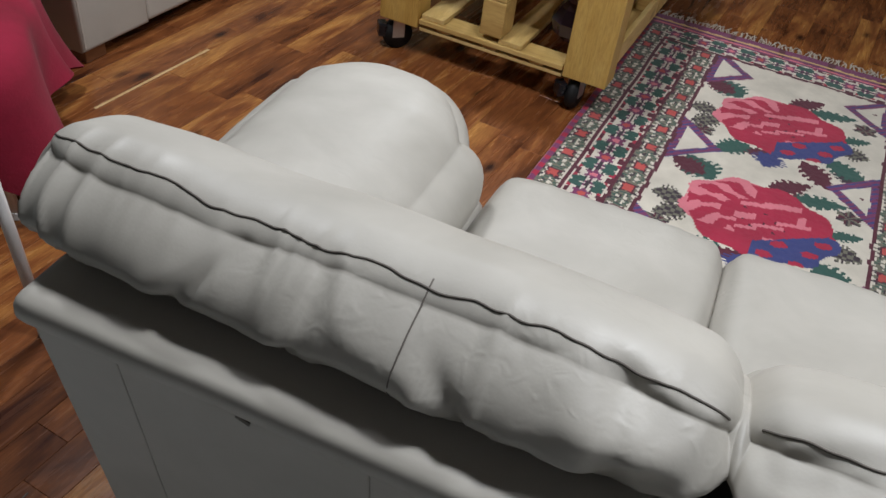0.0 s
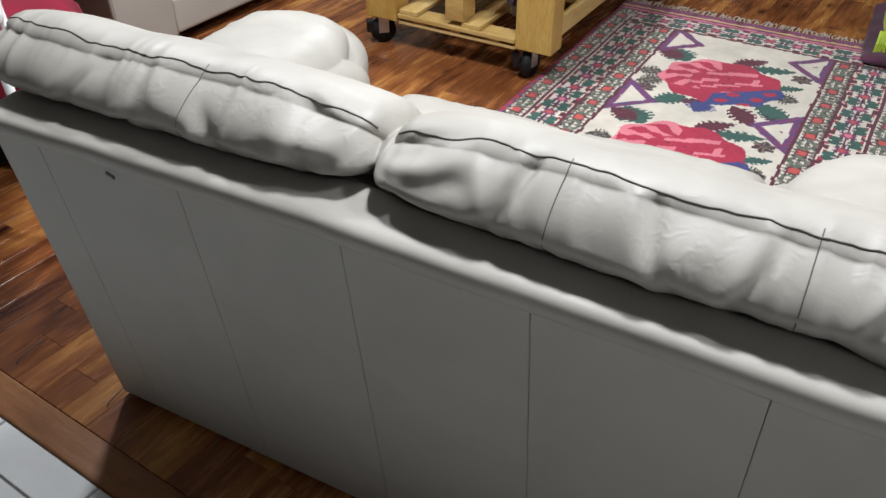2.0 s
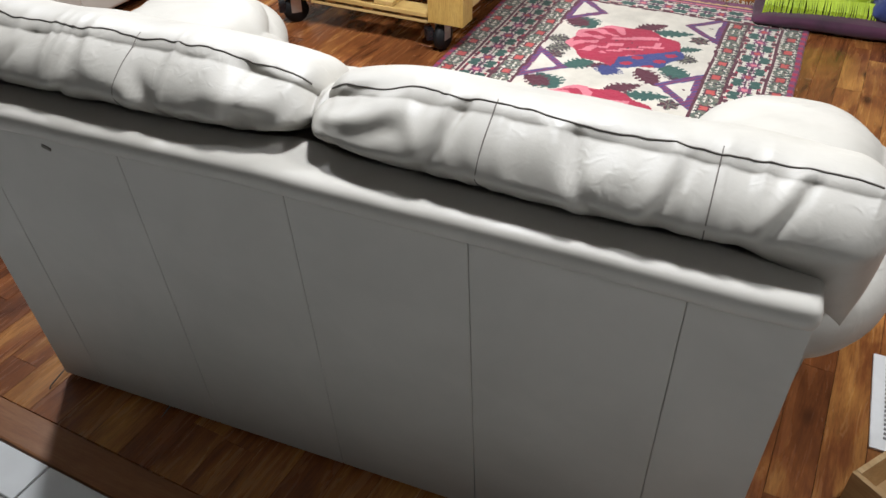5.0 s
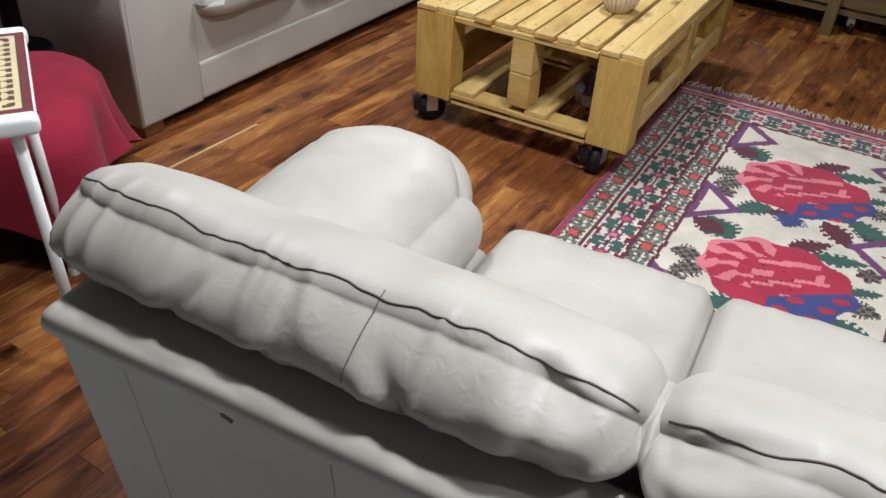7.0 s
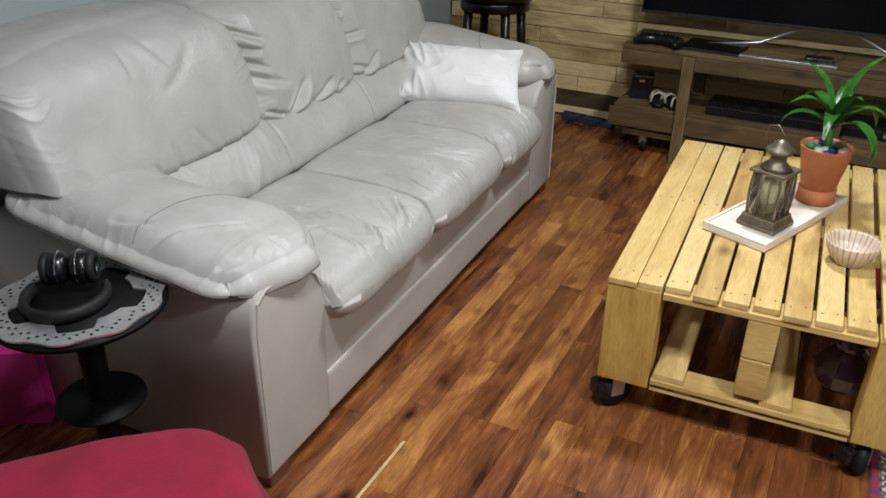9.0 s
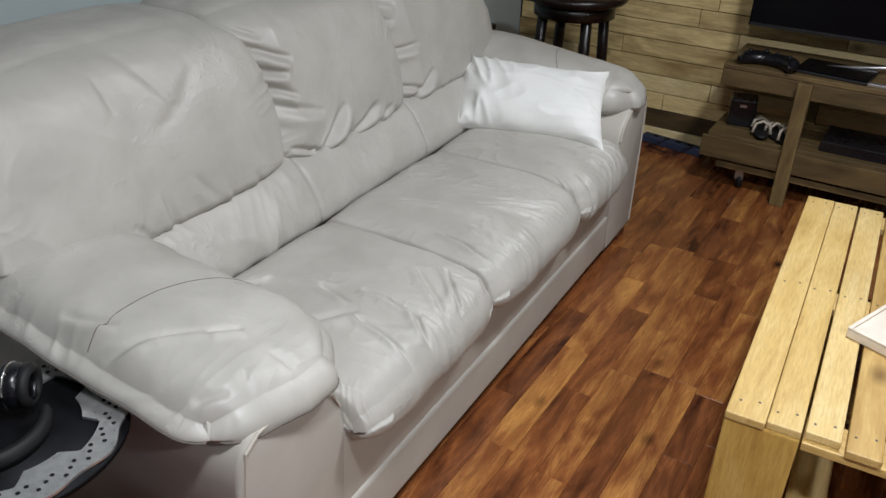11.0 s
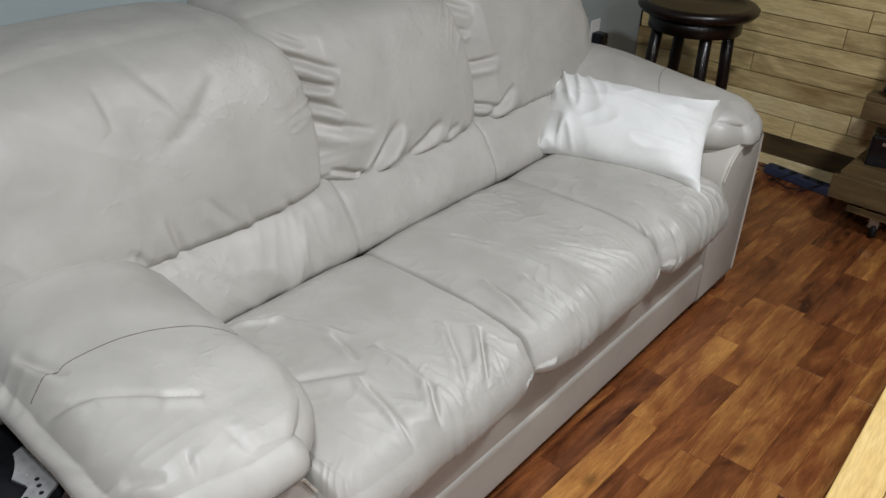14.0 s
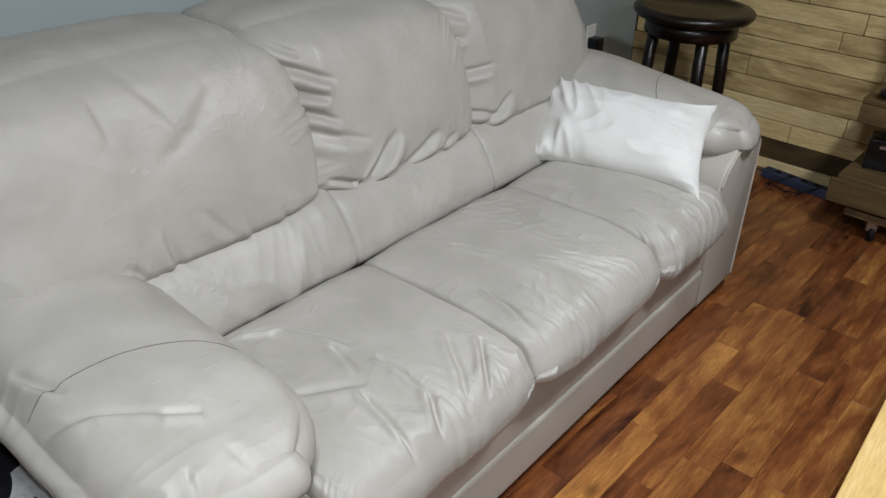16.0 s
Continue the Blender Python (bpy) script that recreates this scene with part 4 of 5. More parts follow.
# ---------------------------------------------------------------- knotted rug
def make_rug():
    rug = thing("rug", pose(-0.455, 3.64, 0, 0, 0, 3), "hand-knotted white and purple rug with two red roses and flower borders", "rug")
    WHITE, CRIM, PINK, MAR, GREEN, BLUE, PURP, OLIVE, RED, GOLD, DARK = range(11)
    tones = [(0.60, 0.55, 0.46), (0.36, 0.012, 0.045), (0.62, 0.17, 0.21), (0.085, 0.01, 0.024), (0.024, 0.082, 0.065), (0.035, 0.045, 0.17),
             (0.17, 0.03, 0.10), (0.15, 0.145, 0.105), (0.46, 0.07, 0.06), (0.58, 0.40, 0.17), (0.035, 0.02, 0.03)]
    wools = [cloth("rug_wool_" + n, [c * 0.85 for c in t], [min(1, c * 1.12) for c in t], 240, 0.95, 0.25, 0.002)
             for n, t in zip("white crimson pink maroon green blue purple olive red gold dark".split(), tones)]
    W, LEN, K = 1.34, 2.3, 0.0062

    def star(du, dv, r, k, depth, turn=0.0):
        a = math.atan2(dv, du) + turn
        return math.hypot(du, dv) < r * (1 - depth * (0.5 + 0.5 * math.cos(k * a)))

    def leaf(du, dv, ang, ln, wd):
        c, s = math.cos(ang), math.sin(ang)
        a, b = du * c + dv * s, -du * s + dv * c
        if not 0 < a < ln:
            return False
        t = a / ln
        w = wd * math.sin(math.pi * t ** 0.8) * (0.72 + 0.28 * (1 if (t * 7) % 1 < 0.55 else -0.2))
        return abs(b) < w

    def rose(u, v):
        """A rose with a bud, leaves and sprays round it, about its own centre."""
        a = math.atan2(v / 0.20, u / 0.235)
        rr = math.hypot(u / 0.235, v / 0.20)
        lim = 1 + 0.05 * math.sin(9 * a + 1)
        if rr < lim:
            if u > 0.0 and u * 0.75 + v * 1.0 > 0.115:
                return BLUE if (math.sin(u * 70 + v * 30) + math.sin(v * 90)) < 0.9 else CRIM
            if u < -0.03 and rr > 0.5 and v < 0.1 - 0.1 * (u + 0.06):
                return PINK if (math.sin(a * 13 + rr * 9) + math.sin(u * 90) * 0.6 > 0.1 or rr > 0.93) else CRIM
            for cu, cv, w, h in ((-0.02, -0.075, 0.05, 0.012), (0.06, -0.11, 0.055, 0.016), (-0.04, 0.0, 0.03, 0.016), (0.03, 0.02, 0.045, 0.008), (0.10, -0.03, 0.05, 0.009),
                                 (0.05, 0.085, 0.02, 0.012), (-0.03, 0.06, 0.03, 0.008), (0.12, -0.06, 0.012, 0.03), (-0.1, 0.05, 0.04, 0.01)):
                du, dv = u - cu, v - cv + 0.35 * (u - cu)
                if abs(du) < w and abs(dv) < h:
                    return PINK
            if rr < 0.35 and math.sin(u * 95) * math.sin(v * 110) > 0.82:
                return MAR
            return CRIM
        for cu, cv, ang, ln, wd, col in ((-0.20, -0.15, 3.5, 0.13, 0.055, MAR), (-0.17, -0.13, 3.9, 0.15, 0.075, GREEN), (-0.23, 0.02, 2.9, 0.10, 0.05, OLIVE), (-0.2, 0.08, 2.5, 0.12, 0.05, OLIVE),
                                         (0.0, -0.19, 5.6, 0.16, 0.045, MAR), (0.06, -0.18, 6.0, 0.2, 0.04, GREEN), (-0.08, 0.19, 2.4, 0.15, 0.05, GREEN), (0.0, 0.2, 1.7, 0.1, 0.06, BLUE),
                                         (0.1, 0.18, 0.9, 0.17, 0.055, MAR), (0.17, 0.12, 0.5, 0.17, 0.055, GREEN), (0.2, 0.14, 0.9, 0.15, 0.04, DARK), (0.21, 0.02, 0.1, 0.1, 0.05, OLIVE), (0.03, 0.2, 2.9, 0.17, 0.03, MAR),
                                         (0.2, -0.05, 5.9, 0.11, 0.03, GREEN)):
            if leaf(u - cu, v - cv, ang, ln, wd):
                return DARK if col == OLIVE and math.sin(u * 190) * math.sin(v * 190) > 0 else col
        return None

    def guard(u, v):
        """A strip of crossed sprays and red blossoms, u from -0.5 to 0.5 across."""
        p = (v / 0.135) % 1.0 - 0.5
        if star(u * 0.08, p * 0.135, 0.032, 4, 0.35):
            return RED if star(u * 0.08, p * 0.135, 0.022, 4, 0.3) else MAR
        if abs(abs(u) - abs(p * 2.4) * 0.45 + 0.12) < 0.09 or abs(u) < 0.05:
            return OLIVE if (v * 90) % 1 < 0.6 else GREEN
        return WHITE if (math.sin(v * 260) + math.sin(u * 17)) > 0.15 else (OLIVE if math.sin(v * 140 + u * 9) > -0.2 else DARK)

    def flowers(u, v):
        """The main border: purple blossoms between pairs of green leaves, u in metres from its middle."""
        p = (v / 0.118) % 1.0 - 0.5
        q = p * 0.118
        if star(u, q, 0.034, 6, 0.4):
            return PURP if math.hypot(u, q) > 0.013 else (PINK if int(v / 0.118) % 2 else RED)
        for su in (-1, 1):
            if math.hypot((u - su * 0.034) / 1.25, abs(q) - 0.044) < 0.0175:
                return GREEN
            if abs(u - su * 0.052) < 0.008 and abs(q) < 0.016:
                return MAR
        if abs(u) < 0.0045 or (abs(abs(u) - 0.02) < 0.004 and abs(abs(q) - 0.03) < 0.012):
            return DARK
        if abs(abs(u) - 0.052) < 0.006 and abs(abs(q) - 0.03) < 0.01:
            return CRIM
        if abs(abs(u) - 0.012) < 0.005 and abs(abs(q) - 0.05) < 0.006:
            return PURP
        return WHITE

    def colour(u, v):
        e = min(u, W - u)
        if v < 0.105:
            if abs(v - 0.055) < 0.008:
                return GOLD
            if abs(v - 0.088) < 0.005:
                return PINK
            return PURP if (math.sin(u * 31) > -0.93) else MAR
        if e < 0.024:
            return PURP if math.sin(v * 120) > -0.2 else CRIM
        far = v - 0.105
        if far < 0.125 and 0.10 < e:
            return flowers(far - 0.0625, u + 0.04)
        if far < 0.14 and 0.10 < e:
            return MAR
        if e < 0.098:
            return guard((e - 0.061) / 0.074, v)
        if e < 0.112:
            return MAR
        if e < 0.238:
            return flowers(e - 0.175, v)
        if e < 0.25:
            return MAR
        if e < 0.325:
            return guard((e - 0.2875) / 0.074, v + 0.06)
        if e < 0.338:
            return MAR
        # field
        w = e - 0.338
        for k in range(5):
            mid = 0.355 + 0.61 * k if k == 0 else 0.355 + 0.61 * k
            t = abs(v - mid)
            if t < 0.155:
                reach = (0.155 - t) * 1.05
                if w < reach:
                    inner = w > 0.02 and w < reach - 0.045
                    if inner:
                        if w < reach - 0.10 and w > 0.04:
                            return MAR if math.sin(v * 150) > 0.3 and e != u else WHITE
                        return WHITE
                    return PURP if math.sin((u + v) * 210) > -0.55 else BLUE
        for k in range(4):
            c = rose(u - (0.655 + 0.025 * k), v - (0.675 + 0.61 * k))
            if c is not None:
                return c
        for k in range(4):
            for cu, cv in ((0.93, 0.50), (0.41, 0.86)):
                du, dv = u - cu, v - cv - 0.61 * k
                if star(du, dv, 0.045, 6, 0.3):
                    return (MAR, OLIVE, DARK)[int((math.atan2(dv, du) + 3.2) * 3) % 3]
        return WHITE

    nu, nv = int(W / K), int(LEN / K)
    verts = []
    for j in range(nv + 1):
        for i in range(nu + 1):
            u, v = i * K, j * K
            z = 0.0085 + 0.0016 * wob(u, v, 0, 5) + 0.0007 * wob(u, v, 4, 60)
            if i in (0, nu) or j in (0, nv):
                z = 0.001
            verts.append((u + 0.004 * wob(v, 0.3, 9, 4), -v + 0.004 * wob(u, 7.0, 2, 3), z))
    faces, tone = [], []
    for j in range(nv):
        for i in range(nu):
            a = j * (nu + 1) + i
            faces.append((a, a + nu + 1, a + nu + 2, a + 1))
            u, v = (i + 0.5) * K, (j + 0.5) * K
            tone.append(colour(u + 0.004 * wob(u, v, 1, 25), v + 0.004 * wob(u, v, 6, 25)))
    me = bpy.data.meshes.new("carpet")
    me.from_pydata(verts, [], faces)
    me.polygons.foreach_set("material_index", tone)
    link_mesh("carpet", me, wools, rug, "", False)
    fr = bmesh.new()
    rnd = random.Random(4)
    for i in range(150):
        u = (i + rnd.random()) * W / 150
        a = Vector((u, 0.0, 0.006))
        b = a + Vector((rnd.uniform(-0.012, 0.012), rnd.uniform(0.02, 0.045), 0.0))
        c = b + Vector((rnd.uniform(-0.015, 0.015), rnd.uniform(0.01, 0.03), -0.003))
        tube([a, b, c], 0.0024, 4, fr)
    tagged(part("fringe", fr, cloth("fringe_cotton", (0.40, 0.34, 0.28), (0.54, 0.47, 0.38), 200, 0.95), rug, "frayed cream cotton fringe"), kind="stuff")
    return rug


make_rug()


# ---------------------------------------------------------------- lantern, plant, tray and bowl on the coffee table
TOP = 0.4805


def make_tray():
    t = thing("tray", pose(-0.82, 3.23, TOP, 0, 0, -21.5), "whitewashed wooden tray under the lantern and plant", "tray")
    bm = box(0.22, 0.55, 0.022, 0.004, (0, 0, 0.011))
    part("bottom", bm, TRAY_WHITE, t)
    for sx in (-1, 1):
        part("rim", box(0.010, 0.55, 0.006, 0.002, (sx * 0.105, 0, 0.0252)), TRAY_WHITE, t)
        part("rim", box(0.1995, 0.010, 0.006, 0.002, (0, sx * 0.27, 0.0252)), TRAY_WHITE, t)
    return t


make_tray()


def make_lantern():
    z0 = TOP + 0.0225
    lan = thing("lantern", pose(-0.845, 3.10, z0, 0, 0, -21.5) @ Matrix.Scale(1.1, 4), "square aged brass lantern with bowed glass and a cream candle", "lantern")
    part("foot", box(0.118, 0.118, 0.014, 0.003, (0, 0, 0.007)), BRASS, lan)
    skirt = bmesh.new()
    ring = []
    for h, w in ((0.014, 0.057), (0.03, 0.05), (0.036, 0.05)):
        ring.append([skirt.verts.new((sx * w, sy * w, h)) for sx, sy in ((-1, -1), (1, -1), (1, 1), (-1, 1))])
    for a, b in zip(ring, ring[1:]):
        for k in range(4):
            skirt.faces.new((a[k], a[(k + 1) % 4], b[(k + 1) % 4], b[k]))
    skirt.faces.new(ring[-1])
    part("skirt", skirt, BRASS, lan)

    def half(z):
        return 0.041 + 0.003 * math.sin(math.pi * (z - 0.036) / 0.13)
    for sx in (-1, 1):
        for sy in (-1, 1):
            part("corner_bar", tube([(sx * half(z), sy * half(z), z) for z in span(0.036, 0.166, 8)], 0.004, 6), BRASS, lan, "", True)
    for k in range(4):
        for off in (-0.015, 0.015):
            c = [Matrix.Rotation(k * math.pi / 2, 3, "Z") @ Vector((off, half(z) + 0.003, z)) for z in span(0.036, 0.166, 8)]
            part("rib", tube(c, 0.0022, 5), BRASS, lan, "", True)
        pane = bmesh.new()
        rows = [[pane.verts.new(Matrix.Rotation(k * math.pi / 2, 3, "Z") @ Vector((u * half(z) * 0.92, half(z) - 0.003, z))) for u in (-1, 1)] for z in span(0.037, 0.165, 8)]
        for a, b in zip(rows, rows[1:]):
            pane.faces.new((a[0], a[1], b[1], b[0]))
        ret = bmesh.ops.solidify(pane, geom=list(pane.faces), thickness=0.0015)
        ob = part("pane", pane, LANTERN_GLASS, lan, "", True)
        ob.visible_shadow = False
    part("candle", cyl(0.024, 0.024, 0.095, (0, 0, 0.0365), 20, None, None, 0.003), CREAM_WAX, lan, "", True)
    part("roof", box(0.106, 0.106, 0.009, 0.003, (0, 0, 0.17)), BRASS, lan)
    part("chimney", lathe([(0.045, 0.174), (0.034, 0.186), (0.024, 0.196), (0.022, 0.215), (0.036, 0.221), (0.041, 0.228), (0.036, 0.236), (0.026, 0.24), (0.02, 0.252), (0.008, 0.26), (0.0001, 0.262)], 20), BRASS, lan, "", True)
    part("handle", tube([(-0.038, 0, 0.236), (-0.05, 0.0, 0.262), (-0.045, 0.002, 0.29), (-0.02, 0.004, 0.296), (0.0, 0.004, 0.275), (0.012, 0.002, 0.25)], 0.0018, 6), BRASS, lan, "bent wire handle", True)
    return lan


make_lantern()


def make_plant():
    z0 = TOP + 0.0225
    p = thing("potted_plant", pose(-0.72, 3.38, z0) @ Matrix.Scale(1.1, 4), "green strap-leaved plant in a terracotta pot with coloured pebbles", "plant")
    part("saucer", lathe([(0.056, 0.0), (0.056, 0.045), (0.05, 0.048), (0.046, 0.04), (0.0001, 0.04)], 32), TERRACOTTA, p, "", True)
    part("pot", lathe([(0.05, 0.041), (0.076, 0.175), (0.079, 0.178), (0.074, 0.181), (0.070, 0.168), (0.0001, 0.16)], 36), TERRACOTTA, p, "", True)
    part("soil", lathe([(0.0001, 0.158), (0.068, 0.161), (0.069, 0.165), (0.0001, 0.168)], 24), SOIL, p)
    rnd = random.Random(11)
    cols = [plain("pebble_" + n, c, 0.4) for n, c in (("green", (0.03, 0.3, 0.1)), ("pink", (0.55, 0.2, 0.2)), ("blue", (0.02, 0.06, 0.25)), ("white", (0.6, 0.55, 0.5)))]
    for k in range(16):
        a, r = k * 2.4, 0.02 + 0.037 * math.sqrt(rnd.random())
        bm = bmesh.new()
        bmesh.ops.create_icosphere(bm, subdivisions=2, radius=0.014)
        for v in bm.verts:
            v.co = Vector((v.co.x, v.co.y * 0.85, v.co.z * 0.75)) * (1 + 0.12 * wob(v.co.x, v.co.y, k, 60))
        part("pebble", bm, cols[k % 4], p, "", True, Matrix.Translation((r * math.cos(a), r * math.sin(a), 0.174)))
    part("stem", cyl(0.012, 0.009, 0.10, (0, 0, 0.162), 10), LEAF, p, "", True)
    for k in range(11):
        az = k * 2.399 + 0.4
        ln = 0.17 + 0.07 * rnd.random()
        lift = 1.38 - 0.075 * k + 0.1 * rnd.random()
        z, r, ang = 0.262 - 0.003 * k, 0.004, lift
        bm, rows, n = bmesh.new(), [], 12
        for i in range(n + 1):
            t = i / n
            w = 0.021 * (math.sin(math.pi * min(1, 0.12 + 0.88 * t) ** 0.75) ** 0.8 if t < 1 else 0) + 0.0006
            d = Vector((math.cos(az), math.sin(az), 0))
            s = Vector((-math.sin(az), math.cos(az), 0))
            c = d * r + Vector((0, 0, z))
            rows.append([bm.verts.new(c + s * w + Vector((0, 0, 0.006 * (w / 0.017)))), bm.verts.new(c), bm.verts.new(c - s * w + Vector((0, 0, 0.006 * (w / 0.017))))])
            r += ln / n * math.cos(ang)
            z += ln / n * math.sin(ang)
            ang -= (0.10 + 0.016 * k) * (0.5 + t)
        for a, b in zip(rows, rows[1:]):
            for q in (0, 1):
                bm.faces.new((a[q], a[q + 1], b[q + 1], b[q]))
        bmesh.ops.solidify(bm, geom=list(bm.faces), thickness=0.0008)
        part("leaf", bm, LEAF, p, "", True)
    return p


make_plant()


def make_bowl():
    b = thing("bowl", pose(-0.585, 2.995, TOP), "small glazed cream bowl with brown painted strokes", "bowl")
    part("body", lathe([(0.042, 0.0), (0.045, 0.006), (0.060, 0.022), (0.071, 0.045), (0.077, 0.07), (0.075, 0.073), (0.071, 0.069), (0.064, 0.044), (0.05, 0.022), (0.0001, 0.012)], 40), POTTERY, b, "", True)
    return b


make_bowl()


# ---------------------------------------------------------------- tray stool with a mat, and the draped ottoman
def make_stool():
    A, B = Vector((-1.41, 1.19, 0)), Vector((-0.96, 0.91, 0))
    ang = math.degrees(math.atan2((B - A).y, (B - A).x))
    st = thing("folding_stool", pose((A.x + B.x) / 2, (A.y + B.y) / 2, 0, 0, 0, ang), "white enamelled folding stool with tube legs", "stool")
    half, dep, H = 0.262, 0.40, 0.715
    for x in (-half + 0.02, half - 0.02):
        part("side_rail", box(0.046, dep, 0.04, 0.018, (x, -dep / 2, H - 0.012), segs=5), WHITE_PAINT, st, "", True)
    for y in (-0.02, -dep + 0.02):
        part("end_rail", box(2 * half - 0.078, 0.03, 0.022, 0.009, (0, y, H - 0.018), segs=3), WHITE_PAINT, st, "", True)
    part("seat", box(2 * half - 0.076, dep - 0.075, 0.012, 0.003, (0, -dep / 2, H - 0.012)), WHITE_PAINT, st)
    for x in (-half + 0.045, half - 0.045):
        part("leg", tube([(x, -0.05, H - 0.03), (x * 1.05, -0.03, 0.014)], 0.0128, 14), WHITE_PAINT, st, "", True)
        part("leg", tube([(x, -dep + 0.05, H - 0.03), (x * 1.05, -dep + 0.03, 0.014)], 0.0125, 12), WHITE_PAINT, st, "", True)
        for y in (-dep + 0.03, -0.03):
            part("rubber_foot", cyl(0.016, 0.016, 0.02, (x * 1.05, y, 0.0), 12), WHITE_PLASTIC, st)
    return st, ang, half, dep, H


stool, stool_ang, st_half, st_dep, st_h = make_stool()


def make_mat():
    mat_ob = thing("mat", stool.matrix_world @ Matrix.Translation((0, 0, st_h + 0.0005)), "small woven mat, red and gold with a cream border", "mat")
    tones = [(0.13, 0.006, 0.012), (0.60, 0.49, 0.28), (0.08, 0.03, 0.02), (0.62, 0.40, 0.03), (0.30, 0.055, 0.05), (0.03, 0.035, 0.02)]
    wools = [cloth("mat_" + n, [c * 0.85 for c in t], [min(1, c * 1.1) for c in t], 260, 0.95, 0.2, 0.0015) for n, t in zip("red cream brown gold rose dark".split(), tones)]
    half, dep, K = 0.224, 0.385, 0.004

    def colour(x, y):
        e = min(x, 2 * half - x, y, dep - y)
        if e < 0.016:
            return 0
        if e < 0.021:
            return 5
        if e < 0.078:
            side = min(x, 2 * half - x) < min(y, dep - y)
            run, cross = (y, e - 0.05) if side else (x, e - 0.05)
            p = (run / 0.03) % 1 - 0.5
            if abs(cross) < 0.019 and (abs(p) < 0.16 or (abs(abs(cross) - 0.012) < 0.006 and abs(p) < 0.36)) and not (abs(cross) < 0.004 and abs(p) < 0.08):
                return 2
            return 1
        if e < 0.086:
            return 5
        if e < 0.094:
            return 0
        if e < 0.108:
            return 3
        p, q = ((x / 0.052) % 1) - 0.5, ((y / 0.052 + 0.5 * (int(x / 0.052) % 2)) % 1) - 0.5
        d = abs(p) + abs(q)
        if math.hypot(p, q) < 0.15:
            return 3
        if math.hypot(p, q) < 0.3 and math.cos(8 * math.atan2(q, p)) > 0.2:
            return 1
        return 4 if 0.42 < d < 0.62 and math.sin(40 * p) > -0.3 else 0
    nu, nv = int(2 * half / K), int(dep / K)
    verts = [(i * K - half, -0.008 - j * K, 0.0045 + 0.001 * wob(i * K, j * K, 2, 18)) for j in range(nv + 1) for i in range(nu + 1)]
    faces, tone = [], []
    for j in range(nv):
        for i in range(nu):
            a = j * (nu + 1) + i
            faces.append((a, a + nu + 1, a + nu + 2, a + 1))
            tone.append(colour((i + 0.5) * K, (j + 0.5) * K))
    me = bpy.data.meshes.new("weave")
    me.from_pydata(verts, [], faces)
    me.polygons.foreach_set("material_index", tone)
    link_mesh("weave", me, wools, mat_ob, "", False)
    part("backing", box(2 * half, dep, 0.003, 0.0, (0, -0.008 - dep / 2, 0.0015)), wools[0], mat_ob)
    return mat_ob


make_mat()


def make_remote():
    r = thing("remote_control", stool.matrix_world @ pose(-0.02, -0.30, st_h + 0.0055, 0, 0, 62), "slim dark remote control lying on the mat", "remote")
    part("body", box(0.045, 0.16, 0.016, 0.006, (0, 0, 0.008), segs=3), LAPTOP_GREY, r, "", True)
    for k in range(5):
        for j in (-1, 0, 1):
            part("button", box(0.007, 0.007, 0.002, 0.0005, (j * 0.012, -0.05 + k * 0.02, 0.0165)), BLACK_RUBBER, r)
    return r


make_remote()


def make_ottoman():
    o = thing("ottoman", pose(-1.84, 1.125, 0, 0, 0, -40), "low square ottoman covered by a red fleece blanket", "ottoman")
    part("body", box(0.52, 0.68, 0.41, 0.04, (0, 0, 0.215), segs=3), BLACK_WOOD, o)
    n_a, rows = 144, []
    bm = bmesh.new()
    levels = [(0.0, 0.0), (0.35, 0.0), (0.7, 0.002), (0.9, 0.010), (0.985, 0.03), (1.03, 0.07), (1.045, 0.13), (1.06, 0.18), (1.08, 0.23), (1.10, 0.275), (1.12, 0.31), (1.13, 0.325)]
    for lv, drop in levels:
        ring = []
        for k in range(n_a):
            a = 2 * math.pi * k / n_a
            c, s = math.cos(a), math.sin(a)
            sup = 1 / (abs(c) ** 5 + abs(s) ** 5) ** 0.2
            fold = math.sin(a * 9 + 1.1 * math.sin(a * 3)) * 0.5 + 0.6 * wob(c, s, 1, 3.5)
            out = max(0.0, lv - 1)
            peak = (sup - 1) / 0.23
            r = 0.40 * lv * sup * (1 + 1.1 * out * fold + 0.7 * out * (peak - 0.4))
            z = 0.445 - drop * (0.78 + 0.42 * peak ** 1.5) + 0.008 * wob(r * c, r * s, 3, 7) * (lv < 1) + 0.05 * max(0, drop - 0.3) * fold
            ring.append(bm.verts.new((0.80 * r * c, 1.02 * r * s, max(0.012, z))))
            if lv == 0.0:
                break
        rows.append(ring)
    for k in range(n_a):
        bm.faces.new((rows[0][0], rows[1][k], rows[1][(k + 1) % n_a]))
    for a, b in zip(rows[1:], rows[2:]):
        for k in range(n_a):
            bm.faces.new((a[k], b[k], b[(k + 1) % n_a], a[(k + 1) % n_a]))
    ob = part("blanket", bm, RED_FLEECE, o, "soft red fleece blanket hanging in folds", True)
    return o


make_ottoman()


